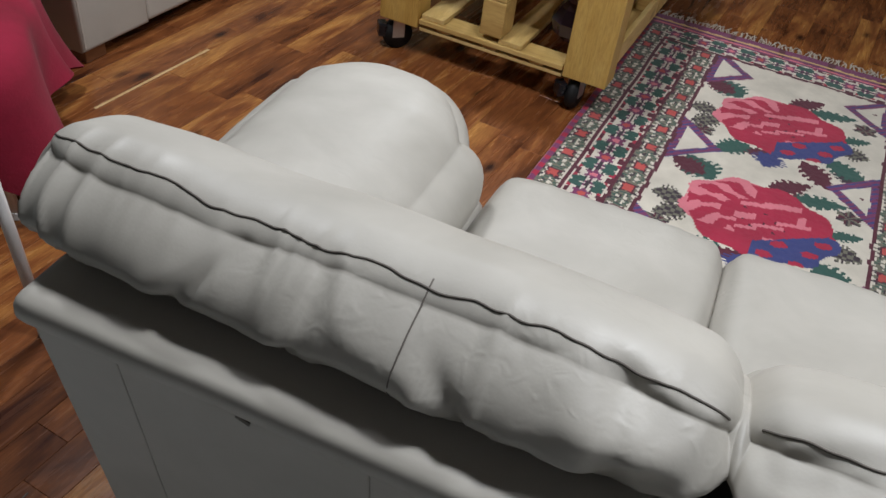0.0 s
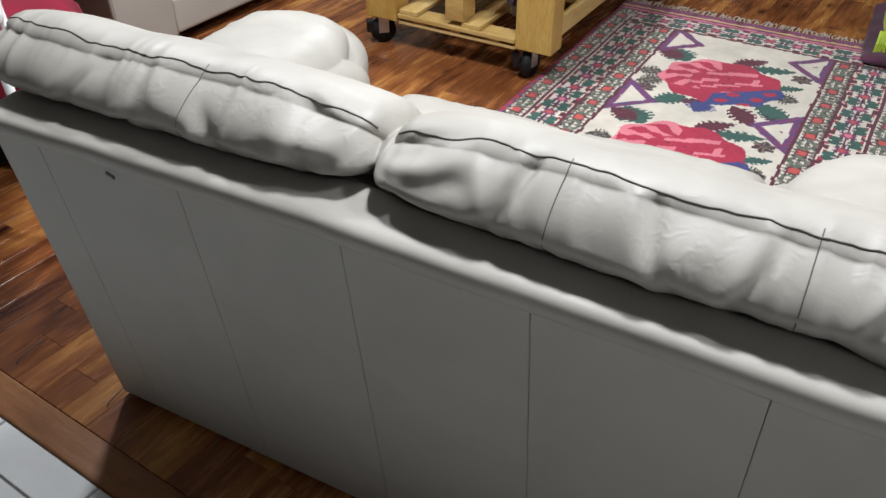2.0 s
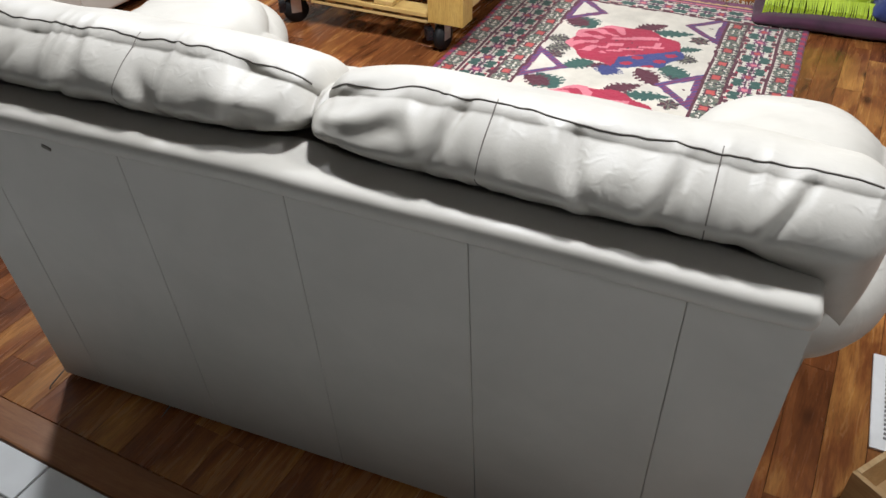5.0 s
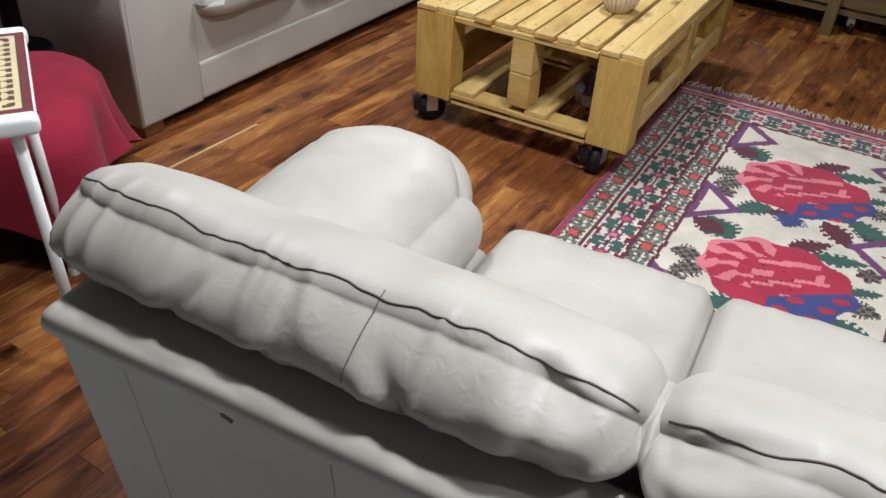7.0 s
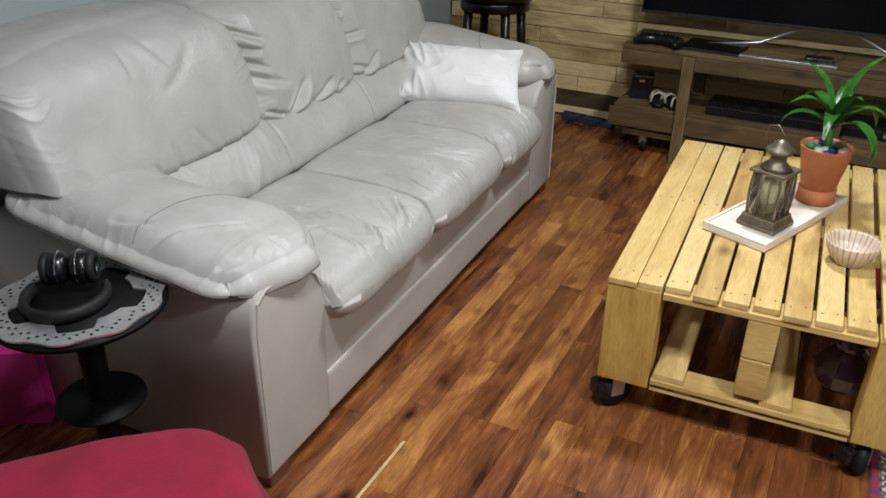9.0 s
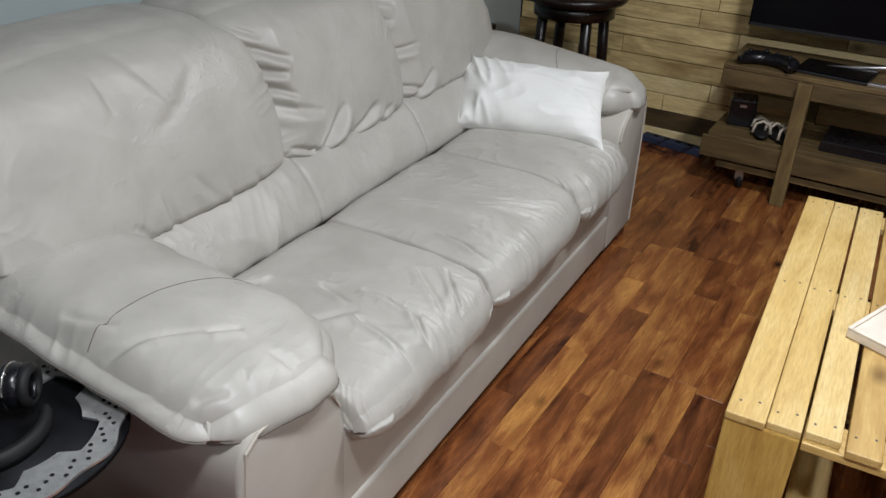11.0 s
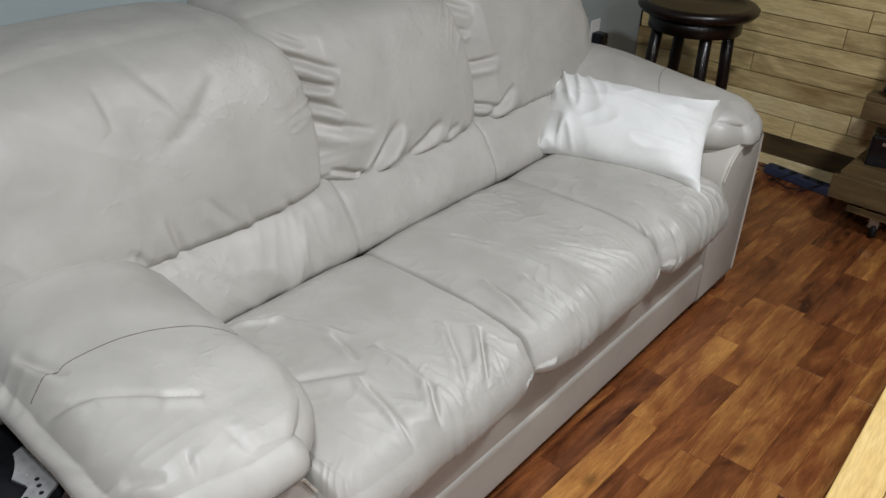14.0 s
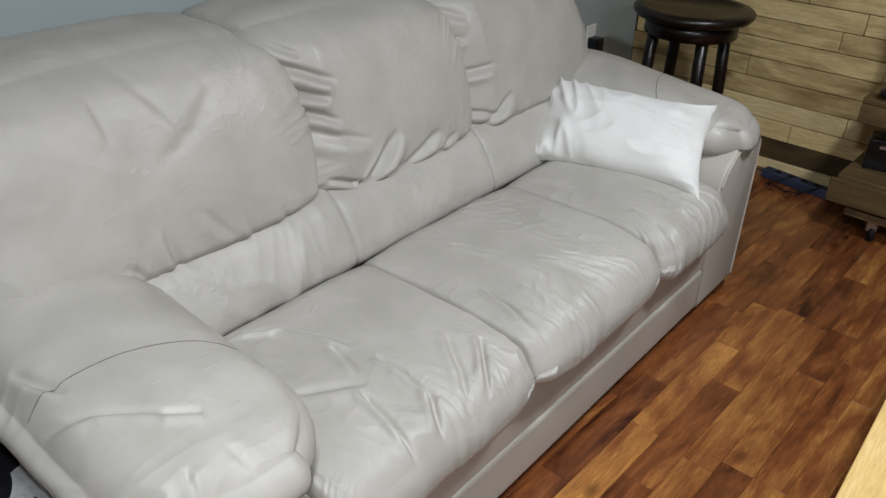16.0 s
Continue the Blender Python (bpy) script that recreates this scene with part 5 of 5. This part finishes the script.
# ---------------------------------------------------------------- side table with brake disc and headphones
def make_side_table():
    t = thing("side_table", pose(-2.243, 1.625, -0.0), "small round black pedestal side table by the sofa arm", "table")
    part("top", cyl(0.205, 0.205, 0.022, (0, 0, 0.585), 56, None, None, 0.006), BLACK_WOOD, t, "", True)
    part("pedestal", lathe([(0.045, 0.06), (0.032, 0.09), (0.03, 0.3), (0.034, 0.5), (0.05, 0.583)], 24), BLACK_WOOD, t, "", True)
    part("lower_disc", cyl(0.112, 0.112, 0.016, (0, 0, 0.30), 40, None, None, 0.005), BLACK_WOOD, t, "", True)
    part("base", lathe([(0.16, 0.0), (0.16, 0.015), (0.06, 0.04), (0.045, 0.06)], 32), BLACK_WOOD, t, "", True)
    return t


make_side_table()


def make_disc():
    d = thing("brake_disc", pose(-2.243, 1.625, 0.6075, 0, 0, 10), "drilled wavy steel motorcycle brake disc lying on the side table", "brake disc")
    n, holes = 180, 15
    bm = bmesh.new()
    outer, inner = [], []
    for k in range(n):
        a = 2 * math.pi * k / n
        ro = 0.2 + 0.006 * math.sin(a * 10)
        ri = 0.140 + 0.016 * (1 if math.sin(a * 5) > 0.3 else (-1 if math.sin(a * 5) < -0.3 else math.sin(a * 5) / 0.3))
        outer.append((ro * math.cos(a), ro * math.sin(a)))
        inner.append((ri * math.cos(a), ri * math.sin(a)))
    for z, flip in ((0.0, True), (0.005, False)):
        o = [bm.verts.new((x, y, z)) for x, y in outer]
        i = [bm.verts.new((x, y, z)) for x, y in inner]
        for k in range(n):
            f = (i[k], o[k], o[(k + 1) % n], i[(k + 1) % n])
            bm.faces.new(tuple(reversed(f)) if flip else f)
        if flip:
            o0, i0 = o, i
        else:
            for k in range(n):
                bm.faces.new((o0[k], o0[(k + 1) % n], o[(k + 1) % n], o[k]))
                bm.faces.new((i0[(k + 1) % n], i0[k], i[k], i[(k + 1) % n]))
    part("ring", bm, ROTOR_STEEL, d)
    dots = bmesh.new()
    for k in range(75):
        a = 2 * math.pi * k / 75
        r = (0.182, 0.172, 0.164)[k % 3]
        cyl(0.0042, 0.0042, 0.0006, (r * math.cos(a), r * math.sin(a), 0.0049), 8, dots)
    tagged(part("drill_holes", dots, BLACK_RUBBER, d, "rows of dark drilled holes"), kind="stuff")
    return d


make_disc()


def make_headphones():
    h = thing("headphones", pose(-2.262, 1.61, 0.6075, 0, 0, 35), "black over-ear headphones with silver rings on the side table", "headphones")
    band, rows = bmesh.new(), []
    for a in span(-3.6, 0.46, 36):
        c, s = math.cos(a), math.sin(a)
        rows.append([band.verts.new((r * c, -0.01 + (r + 0.006) * s, z)) for r, z in ((0.082, 0.003), (0.100, 0.001), (0.104, 0.018), (0.099, 0.034), (0.088, 0.035), (0.081, 0.02))])
    for p, q in zip(rows, rows[1:]):
        for k in range(6):
            band.faces.new((p[k], p[(k + 1) % 6], q[(k + 1) % 6], q[k]))
    band.faces.new(rows[0])
    band.faces.new(list(reversed(rows[-1])))
    part("headband", band, BLACK_RUBBER, h, "padded black headband", True)
    for sx in (-1, 1):
        cup = part("ear_cup", lathe([(0.0001, -0.026), (0.03, -0.026), (0.04, -0.016), (0.042, 0.004), (0.036, 0.02), (0.0001, 0.022)], 28), BLACK_PLASTIC, h, "", True,
                   pose(sx * 0.029, 0.058, 0.058, 0, 90 * sx, 0))
        part("ring", tube([(0.0425 * math.cos(a), 0.0425 * math.sin(a), -0.006) for a in span(0, 2 * math.pi * 35 / 36, 35)], 0.002, 6, None, True), CHROME, cup, "thin silver ring", True)
        part("cushion", tube([(0.031 * math.cos(a), 0.031 * math.sin(a), 0.024) for a in span(0, 2 * math.pi * 27 / 28, 27)], 0.011, 8, None, True), BLACK_RUBBER, cup, "", True)
        part("yoke", tube([(sx * 0.05, 0.04, 0.028), (sx * 0.062, 0.05, 0.045), (sx * 0.06, 0.062, 0.065)], 0.006, 8), BLACK_PLASTIC, h, "", True)
    return h


make_headphones()


def make_pink_bag():
    b = thing("gift_bag", pose(-2.745, 1.69, 0, 0, 0, 33), "bright magenta paper bag on the floor by the side table", "bag")
    bm = box(0.22, 0.06, 0.26, 0.003, (0, 0, 0.13))
    part("bag", bm, PINK_CARD, b)
    part("handle", tube([(-0.05, 0.027, 0.255), (-0.045, 0.027, 0.30), (0.0, 0.027, 0.32), (0.045, 0.027, 0.30), (0.05, 0.027, 0.255)], 0.003, 6), WHITE_PLASTIC, b)
    return b


make_pink_bag()


# ---------------------------------------------------------------- television corner
BY = 4.82


def make_bench():
    b = thing("tv_bench", pose(0, 0, 0), "long low television bench of reclaimed brown boards on casters", "tv stand")
    xa, xb = -1.82, 0.62
    w = (xb - xa)
    for n in range(4):
        part("top_board", box(w, 0.103, 0.022, 0.004, ((xa + xb) / 2, BY + 0.053 + n * 0.106, 0.585)), BENCH_WOOD, b)
    part("front_board", box(w, 0.02, 0.075, 0.003, ((xa + xb) / 2, BY + 0.012, 0.535)), BENCH_WOOD, b)
    for n in range(4):
        part("shelf_board", box(w - 0.02, 0.10, 0.02, 0.004, ((xa + xb) / 2 - 0.02, BY + 0.053 + n * 0.105, 0.262)), BENCH_WOOD, b)
    part("front_board", box(w + 0.02, 0.02, 0.10, 0.003, ((xa + xb) / 2 - 0.02, BY - 0.006, 0.205)), BENCH_WOOD, b)
    part("lower_board", box(w - 0.1, 0.018, 0.03, 0.003, ((xa + xb) / 2, BY + 0.02, 0.12)), BENCH_WOOD, b)
    for x in (-1.46, -0.72, -0.08, 0.58):
        part("leg", box(0.06, 0.04, 0.575, 0.004, (x, BY - 0.02 if x != 0.58 else BY + 0.03, 0.2875)), BENCH_WOOD_Z, b)
    for x in (-1.46, -0.72, -0.08, 0.58):
        part("leg", box(0.06, 0.04, 0.575, 0.004, (x, BY + 0.41, 0.2875)), BENCH_WOOD_Z, b)
    for x in (-1.66, 0.02):
        c = part("caster", box(0.085, 0.085, 0.03, 0.003, (x, BY + 0.07, 0.135)), PINE_X, b, "caster under a pale wooden block")
        part("fork", box(0.04, 0.03, 0.07, 0.004, (x, BY + 0.06, 0.085)), GREY_METAL, c)
        part("wheel", cyl(0.04, 0.04, 0.026, (0, 0, -0.013), 20, None, None, 0.005), BLACK_RUBBER, c, "", True, Matrix.Translation((x, BY + 0.075, 0.041)) @ pose(0, 0, 0, 0, 90, 15))
    return b


make_bench()


def make_tv():
    tv = thing("television", pose(-0.85, 5.10, 0.5965), "large black flat-screen television standing on the bench", "television")
    part("screen", box(1.90, 0.012, 1.04, 0.003, (0, -0.022, 0.645)), BLACK_GLOSS, tv)
    part("housing", box(1.90, 0.03, 1.04, 0.006, (0, 0.0, 0.645)), BLACK_PLASTIC, tv)
    part("lower_bezel", box(1.90, 0.006, 0.014, 0.001, (0, -0.031, 0.132)), LAPTOP_GREY, tv)
    part("badge", box(0.05, 0.003, 0.006, 0.0, (0.35, -0.0355, 0.132)), SILVER_STRIP, tv)
    for sx in (-1, 1):
        part("foot", tube([(sx * 0.10, 0.0, 0.135), (sx * 0.32, -0.02, 0.03), (sx * 0.62, -0.12, 0.008)], 0.008, 8), SILVER_STRIP, tv, "brushed metal foot", True)
    return tv


make_tv()


def make_soundbar():
    s = thing("set_top_box", pose(-0.75, 4.98, 0.2725), "flat black media box with a grey front on the shelf", "media box")
    part("case", box(1.2, 0.24, 0.05, 0.006, (0, 0, 0.025)), BLACK_PLASTIC, s)
    part("front_strip", box(0.34, 0.004, 0.018, 0.001, (0.42, -0.1215, 0.026)), SILVER_STRIP, s)
    return s


make_soundbar()


def make_laptop():
    s = thing("laptop", pose(-1.37, 4.96, 0.5965, 0, 0, -6), "closed dark laptop lying on the television bench", "laptop")
    part("case", box(0.30, 0.21, 0.013, 0.004, (0, 0, 0.0065)), LAPTOP_GREY, s)
    part("lid", box(0.298, 0.208, 0.006, 0.003, (0, 0, 0.0165)), BLACK_GLOSS, s)
    return s


make_laptop()


def make_gamepad(x, y, turn, z=0.5965):
    g = thing("game_controller", pose(x, y, z, 0, 0, turn) @ Matrix.Scale(1.2, 4), "black game controller lying on the television bench", "game controller", "game controllers")

    def shape(s, p):
        x, y, z = p
        horn = abs(s[0]) ** 2
        return Vector((x, y - 0.03 * horn + 0.008, z * (1 - 0.25 * horn)))
    cushion("shell", (0.075, 0.038, 0.022), (0.035, 0.028, 0.02), (18, 10, 6), shape, BLACK_PLASTIC, g, "", Matrix.Translation((0, 0, 0.0235)))
    for sx in (-1, 1):
        part("stick", cyl(0.009, 0.007, 0.014, (sx * 0.028, -0.004, 0.042), 14, None, None, 0.002), BLACK_RUBBER, g, "", True)
    return g


make_gamepad(-1.70, 4.90, 20)
make_gamepad(-1.585, 4.885, -30)


def make_cable_box():
    s = thing("adapter", pose(-0.86, 4.90, 0.5965, 0, 0, 8), "small black adapter box with looped cable", "adapter")
    part("case", box(0.13, 0.07, 0.035, 0.008, (0, 0, 0.0175), segs=3), BLACK_PLASTIC, s, "", True)
    part("cable", tube([(0.06, 0, 0.012), (0.11, 0.02, 0.03), (0.12, 0.05, 0.05), (0.06, 0.07, 0.06), (0.0, 0.06, 0.045), (-0.06, 0.05, 0.01), (-0.13, 0.0, 0.005)], 0.003, 6), BLACK_RUBBER, s, "", True)
    return s


make_cable_box()


def make_strip_bar():
    s = thing("light_bar", pose(-1.03, 4.86, 0.5965, 0, 0, -1), "thin brushed aluminium bar lying along the bench edge", "metal bar")
    part("bar", box(0.52, 0.03, 0.012, 0.003, (0, 0, 0.006)), SILVER_STRIP, s)
    return s


make_strip_bar()


def make_sandal(x, y, turn):
    s = thing("sandal", pose(x, y, 0.2725, 0, 0, turn), "strappy tan sandal on the lower shelf", "sandal", "sandals")

    def shape(q, p):
        x, y, z = p
        return Vector((x * (1 - 0.25 * max(0, -q[1]) + 0.12 * math.sin(q[1] * 2.2)), y, z + 0.006 * q[1] ** 2))
    cushion("sole", (0.042, 0.115, 0.011), (0.035, 0.04, 0.008), (10, 20, 3), shape, BLACK_RUBBER, s, "", Matrix.Translation((0, 0, 0.0125)))
    for yy, h in ((0.06, 0.04), (0.02, 0.05), (-0.06, 0.06)):
        part("strap", tube([(-0.04, yy, 0.02), (-0.03, yy + 0.01, h), (0, yy + 0.02, h + 0.012), (0.03, yy + 0.01, h), (0.04, yy, 0.02)], 0.007, 6), SANDAL_TAN, s, "", True)
    return s


make_sandal(-1.62, 4.93, 15)
make_sandal(-1.53, 4.90, 40)


def make_shelf_box():
    s = thing("speaker", pose(-1.735, 5.02, 0.2725, 0, 0, 12), "small black box speaker on the lower shelf", "speaker")
    part("case", box(0.12, 0.12, 0.13, 0.008, (0, 0, 0.065)), BLACK_PLASTIC, s)
    part("badge", box(0.03, 0.002, 0.012, 0.0, (0, -0.061, 0.10)), SILVER_STRIP, s)
    return s


make_shelf_box()


def make_power_strip():
    s = thing("power_strip", pose(-2.08, 5.20, 0, 0, 0, -8), "dark blue power strip with cables on the floor", "power strip")
    part("case", box(0.34, 0.06, 0.04, 0.006, (0, 0, 0.02), segs=3), POWER_BLUE, s, "", True)
    for k in range(4):
        part("socket", box(0.028, 0.028, 0.002, 0.0, (-0.10 + 0.065 * k, 0, 0.0405)), BLACK_RUBBER, s)
    part("cable", tube([(-0.17, 0, 0.02), (-0.24, 0.02, 0.008), (-0.3, -0.02, 0.006), (-0.38, 0.0, 0.006)], 0.004, 6), BLACK_RUBBER, s, "", True)
    part("cable", tube([(0.12, -0.02, 0.045), (0.06, -0.09, 0.02), (0.0, -0.10, 0.006), (-0.1, -0.07, 0.006), (-0.02, -0.02, 0.05)], 0.003, 6), BLACK_RUBBER, s, "", True)
    return s


make_power_strip()


def make_round_stool():
    s = thing("round_stool", pose(-2.52, 4.72, 0) @ Matrix.Diagonal((1.0, 1.0, 1.07, 1.0)), "dark lacquered round wooden stool with turned legs", "stool")
    part("seat", lathe([(0.0001, 0.735), (0.20, 0.735), (0.232, 0.745), (0.245, 0.76), (0.245, 0.772), (0.232, 0.782), (0.19, 0.786), (0.185, 0.78), (0.0001, 0.78)], 48), DARK_WOOD, s, "", True)
    part("apron", cyl(0.19, 0.19, 0.06, (0, 0, 0.68), 32), DARK_WOOD, s, "", True)
    for k in range(4):
        a = math.radians(45 + 90 * k)
        c, n = math.cos(a), math.sin(a)
        part("leg", tube([(0.15 * c, 0.15 * n, 0.73), (0.165 * c, 0.165 * n, 0.5), (0.175 * c, 0.175 * n, 0.25), (0.205 * c, 0.205 * n, 0.0)], 0.026, 10), DARK_WOOD, s, "", True)
    for k in range(4):
        a, b = math.radians(45 + 90 * k), math.radians(135 + 90 * k)
        part("stretcher", tube([(0.17 * math.cos(a), 0.17 * math.sin(a), 0.36), (0.17 * math.cos(b), 0.17 * math.sin(b), 0.36)], 0.011, 8), DARK_WOOD, s, "", True)
    return s


make_round_stool()


def make_outlet():
    o = thing("wall_outlet", pose(X0, 4.86, 0.57), "white wall outlet with a black plug adapter", "outlet")
    part("plate", box(0.008, 0.075, 0.115, 0.003, (0.004, 0, 0)), WHITE_PLASTIC, o)
    part("plug", box(0.06, 0.055, 0.07, 0.008, (0.04, -0.005, -0.03)), BLACK_PLASTIC, o)
    return o


make_outlet()


# ---------------------------------------------------------------- folded textiles, floor vent and crate at the far and right side
def make_throw(name, x, y, turn, w, d, h, material, label, z0, seed):
    t = thing(name, pose(x, y, z0, 0, 0, turn), label, "blanket")

    def shape(s, p):
        x, y, z = p
        k = (s[2] + 1) / 2
        z += 0.012 * wob(x, y, seed, 7) * k
        x += 0.012 * wob(z, y, seed + 3, 9)
        y += 0.015 * (ridge(x * 9, z * 14, seed, 3) - 0.4) * (s[1] < -0.2)
        return Vector((x, y, z + 0.03 * k * (1 - s[0] ** 2)))
    cushion("cloth", (w / 2, d / 2, h / 2), (0.05, 0.05, min(0.05, h / 2.2)), (26, 20, 8), shape, material, t, "", Matrix.Translation((0, 0, h / 2)))
    return t


purple_throw = make_throw("purple_throw", 1.02, 3.86, 6, 0.82, 0.74, 0.03, PURPLE_CLOTH, "dark purple striped throw spread at the rug's far corner", 0.0105, 3)
blue_throw = make_throw("blue_throw", 1.20, 3.80, 8, 0.24, 0.46, 0.08, BLUE_CLOTH, "dark blue folded cloth beside the lime throw", 0.066, 6)
lime_throw = make_throw("lime_throw", 0.87, 3.84, 8, 0.42, 0.46, 0.13, LIME_CLOTH, "folded lime-green satin throw with tassel fringe", 0.064, 9)
rt = random.Random(8)
tassels = bmesh.new()
for i in range(70):
    u = -0.19 + 0.38 * (i + rt.random()) / 70
    tube([(u, -0.222, 0.075), (u + rt.uniform(-0.006, 0.006), -0.238, 0.045), (u + rt.uniform(-0.01, 0.01), -0.236 - rt.uniform(0.0, 0.014), rt.uniform(-0.012, 0.008))], 0.0032, 4, tassels)
tagged(part("fringe", tassels, LIME_CLOTH, lime_throw, "lime-green tassel fringe"), kind="stuff")
tas = bmesh.new()
rt = random.Random(8)
for k in range(90):
    x = -0.22 + 0.44 * k / 89
    tube([(x, -0.245, 0.06), (x + rt.uniform(-0.006, 0.006), -0.275 - rt.random() * 0.012, 0.02), (x + rt.uniform(-0.01, 0.01), -0.285 - rt.random() * 0.02, -0.06 - 0.03 * rt.random())], 0.0035, 4, tas)
tagged(part("tassels", tas, LIME_CLOTH, lime_throw, "hanging lime tassels"), kind="stuff")


def make_vent():
    v = thing("floor_vent", pose(1.40, 1.40, 0.0, 0, 0, 3), "white slotted floor register set on the planks", "vent")
    part("frame", box(0.155, 0.31, 0.008, 0.003, (0, 0, 0.004)), WHITE_PAINT, v)
    for k in range(18):
        part("slat", box(0.10, 0.006, 0.004, 0.001, (0, -0.12 + k * 0.0141, 0.0095)), GROUT, v)
    return v


make_vent()


def make_crate():
    c = thing("wooden_crate", pose(1.47, 1.06, 0, 0, 0, -32), "small open wooden crate box on the floor", "crate")
    part("bottom", box(0.30, 0.22, 0.01, 0.002, (0, 0, 0.006)), CRATE_WOOD, c)
    for sy in (-1, 1):
        part("side", box(0.30, 0.012, 0.11, 0.002, (0, sy * 0.104, 0.066)), CRATE_WOOD, c)
    for sx in (-1, 1):
        part("end", box(0.012, 0.195, 0.11, 0.002, (sx * 0.144, 0, 0.066)), CRATE_WOOD, c)
    return c


make_crate()


def make_bottle():
    g = thing("glass_jar", pose(-0.53, 2.78, 0.18), "faceted dark glass jar on the table's lower shelf", "jar")
    part("glass", lathe([(0.04, 0.0), (0.075, 0.03), (0.085, 0.075), (0.06, 0.12), (0.04, 0.14), (0.043, 0.155), (0.036, 0.156), (0.03, 0.14)], 10), plain("dark_glass", (0.05, 0.03, 0.05), 0.06), g)
    return g


make_bottle()


def make_book(x, y, z, turn, w, d, h, colour, label, name="book"):
    b = thing(name, pose(x, y, z, 0, 0, turn), label, name.replace("_", " "), "books on the table's shelf")
    part("cover", box(w, d, h, 0.002, (0, 0, h / 2)), plain(name + "_cover", colour, 0.4), b)
    part("pages", box(w - 0.006, d - 0.006, h - 0.008, 0.0, (0.0035, 0, h / 2)), WHITE_PLASTIC, b)
    return b


make_book(-0.475, 3.42, 0.18, 4, 0.15, 0.21, 0.03, (0.6, 0.6, 0.6), "pale paperback book on the table's lower shelf")
make_book(-0.485, 3.42, 0.211, -6, 0.14, 0.20, 0.025, (0.35, 0.03, 0.04), "red paperback book on the table's lower shelf")


# ---------------------------------------------------------------- boards of the wooden wall
rw = random.Random(21)
z, row = 0.0, 0
heights = [0.055, 0.10] + [0.092] * 26
wall_meshes = {}
for row, h in enumerate(heights):
    if z + h > CEILING:
        break
    x = X0 - rw.uniform(0, 0.7)
    while x < X1:
        ln = rw.choice((0.7, 0.95, 1.2, 1.45))
        a, b = max(x, X0), min(x + ln, X1)
        if b - a > 0.03:
            key = (round(b - a, 3), h)
            material = WALL_PINE if row != 1 else BENCH_WOOD
            if key not in wall_meshes:
                ob = part("board", box(b - a - 0.003, 0.018, h - 0.004, 0.002, segs=1), material, wall_north)
                wall_meshes[key] = ob.data
            else:
                ob = new("board", wall_meshes[key])
                ob.parent = wall_north
            ob.location = ((a + b) / 2, Y1 + 0.008 + rw.uniform(-0.003, 0.003), z + h / 2)
        x += ln
    z += h

# ---------------------------------------------------------------- planks of the floor
rp = random.Random(5)
PW = 0.09
plank_meshes = {}
far_v, far_f = [], []
rows_n = int((X1 - X0) / PW)
for i in range(rows_n + 1):
    xa = X0 + i * PW
    xb = min(xa + PW, X1)
    if xb - xa < 0.01:
        continue
    y = EDGE - rp.uniform(0.0, 0.6)
    while y < Y1:
        ln = rp.choice((0.32, 0.42, 0.55, 0.7, 0.9))
        a, b = max(y, EDGE), min(y + ln, Y1)
        y += ln
        if b - a < 0.02:
            continue
        cx, cy = (xa + xb) / 2, (a + b) / 2
        near = -1.96 < cx < 1.05 and cy < 4.9
        if near:
            key = round(b - a, 3) if abs(b - a - ln) > 1e-6 else ln
            if key not in plank_meshes:
                ob = part("plank", box(PW - 0.0005, b - a - 0.0006, 0.02, 0.0007, segs=1), FLOOR_WOOD, floor_bed)
                plank_meshes[key] = ob.data
            else:
                ob = new("plank", plank_meshes[key])
                ob.parent = floor_bed
            ob.location = (cx, cy, -0.0102 + rp.uniform(-0.0003, 0.0002))
        else:
            k = len(far_v)
            g = 0.0006
            for zz in (-0.0202, -0.0003):
                far_v += [(xa + g, a + g, zz), (xb - g, a + g, zz), (xb - g, b - g, zz), (xa + g, b - g, zz)]
            far_f += [(k + 4, k + 5, k + 6, k + 7), (k, k + 1, k + 5, k + 4), (k + 1, k + 2, k + 6, k + 5), (k + 2, k + 3, k + 7, k + 6), (k + 3, k, k + 4, k + 7)]
me = bpy.data.meshes.new("far_planks")
me.from_pydata(far_v, [], far_f)
tagged(link_mesh("far_planks", me, FLOOR_WOOD_FAR, floor_bed, "", False), kind="stuff")

streak = part("plank", box(0.011, 0.52, 0.006, 0.001, (-1.647, 1.895, -0.0022), segs=1), CRATE_WOOD, floor_bed, "thin pale sapwood strip between darker planks")
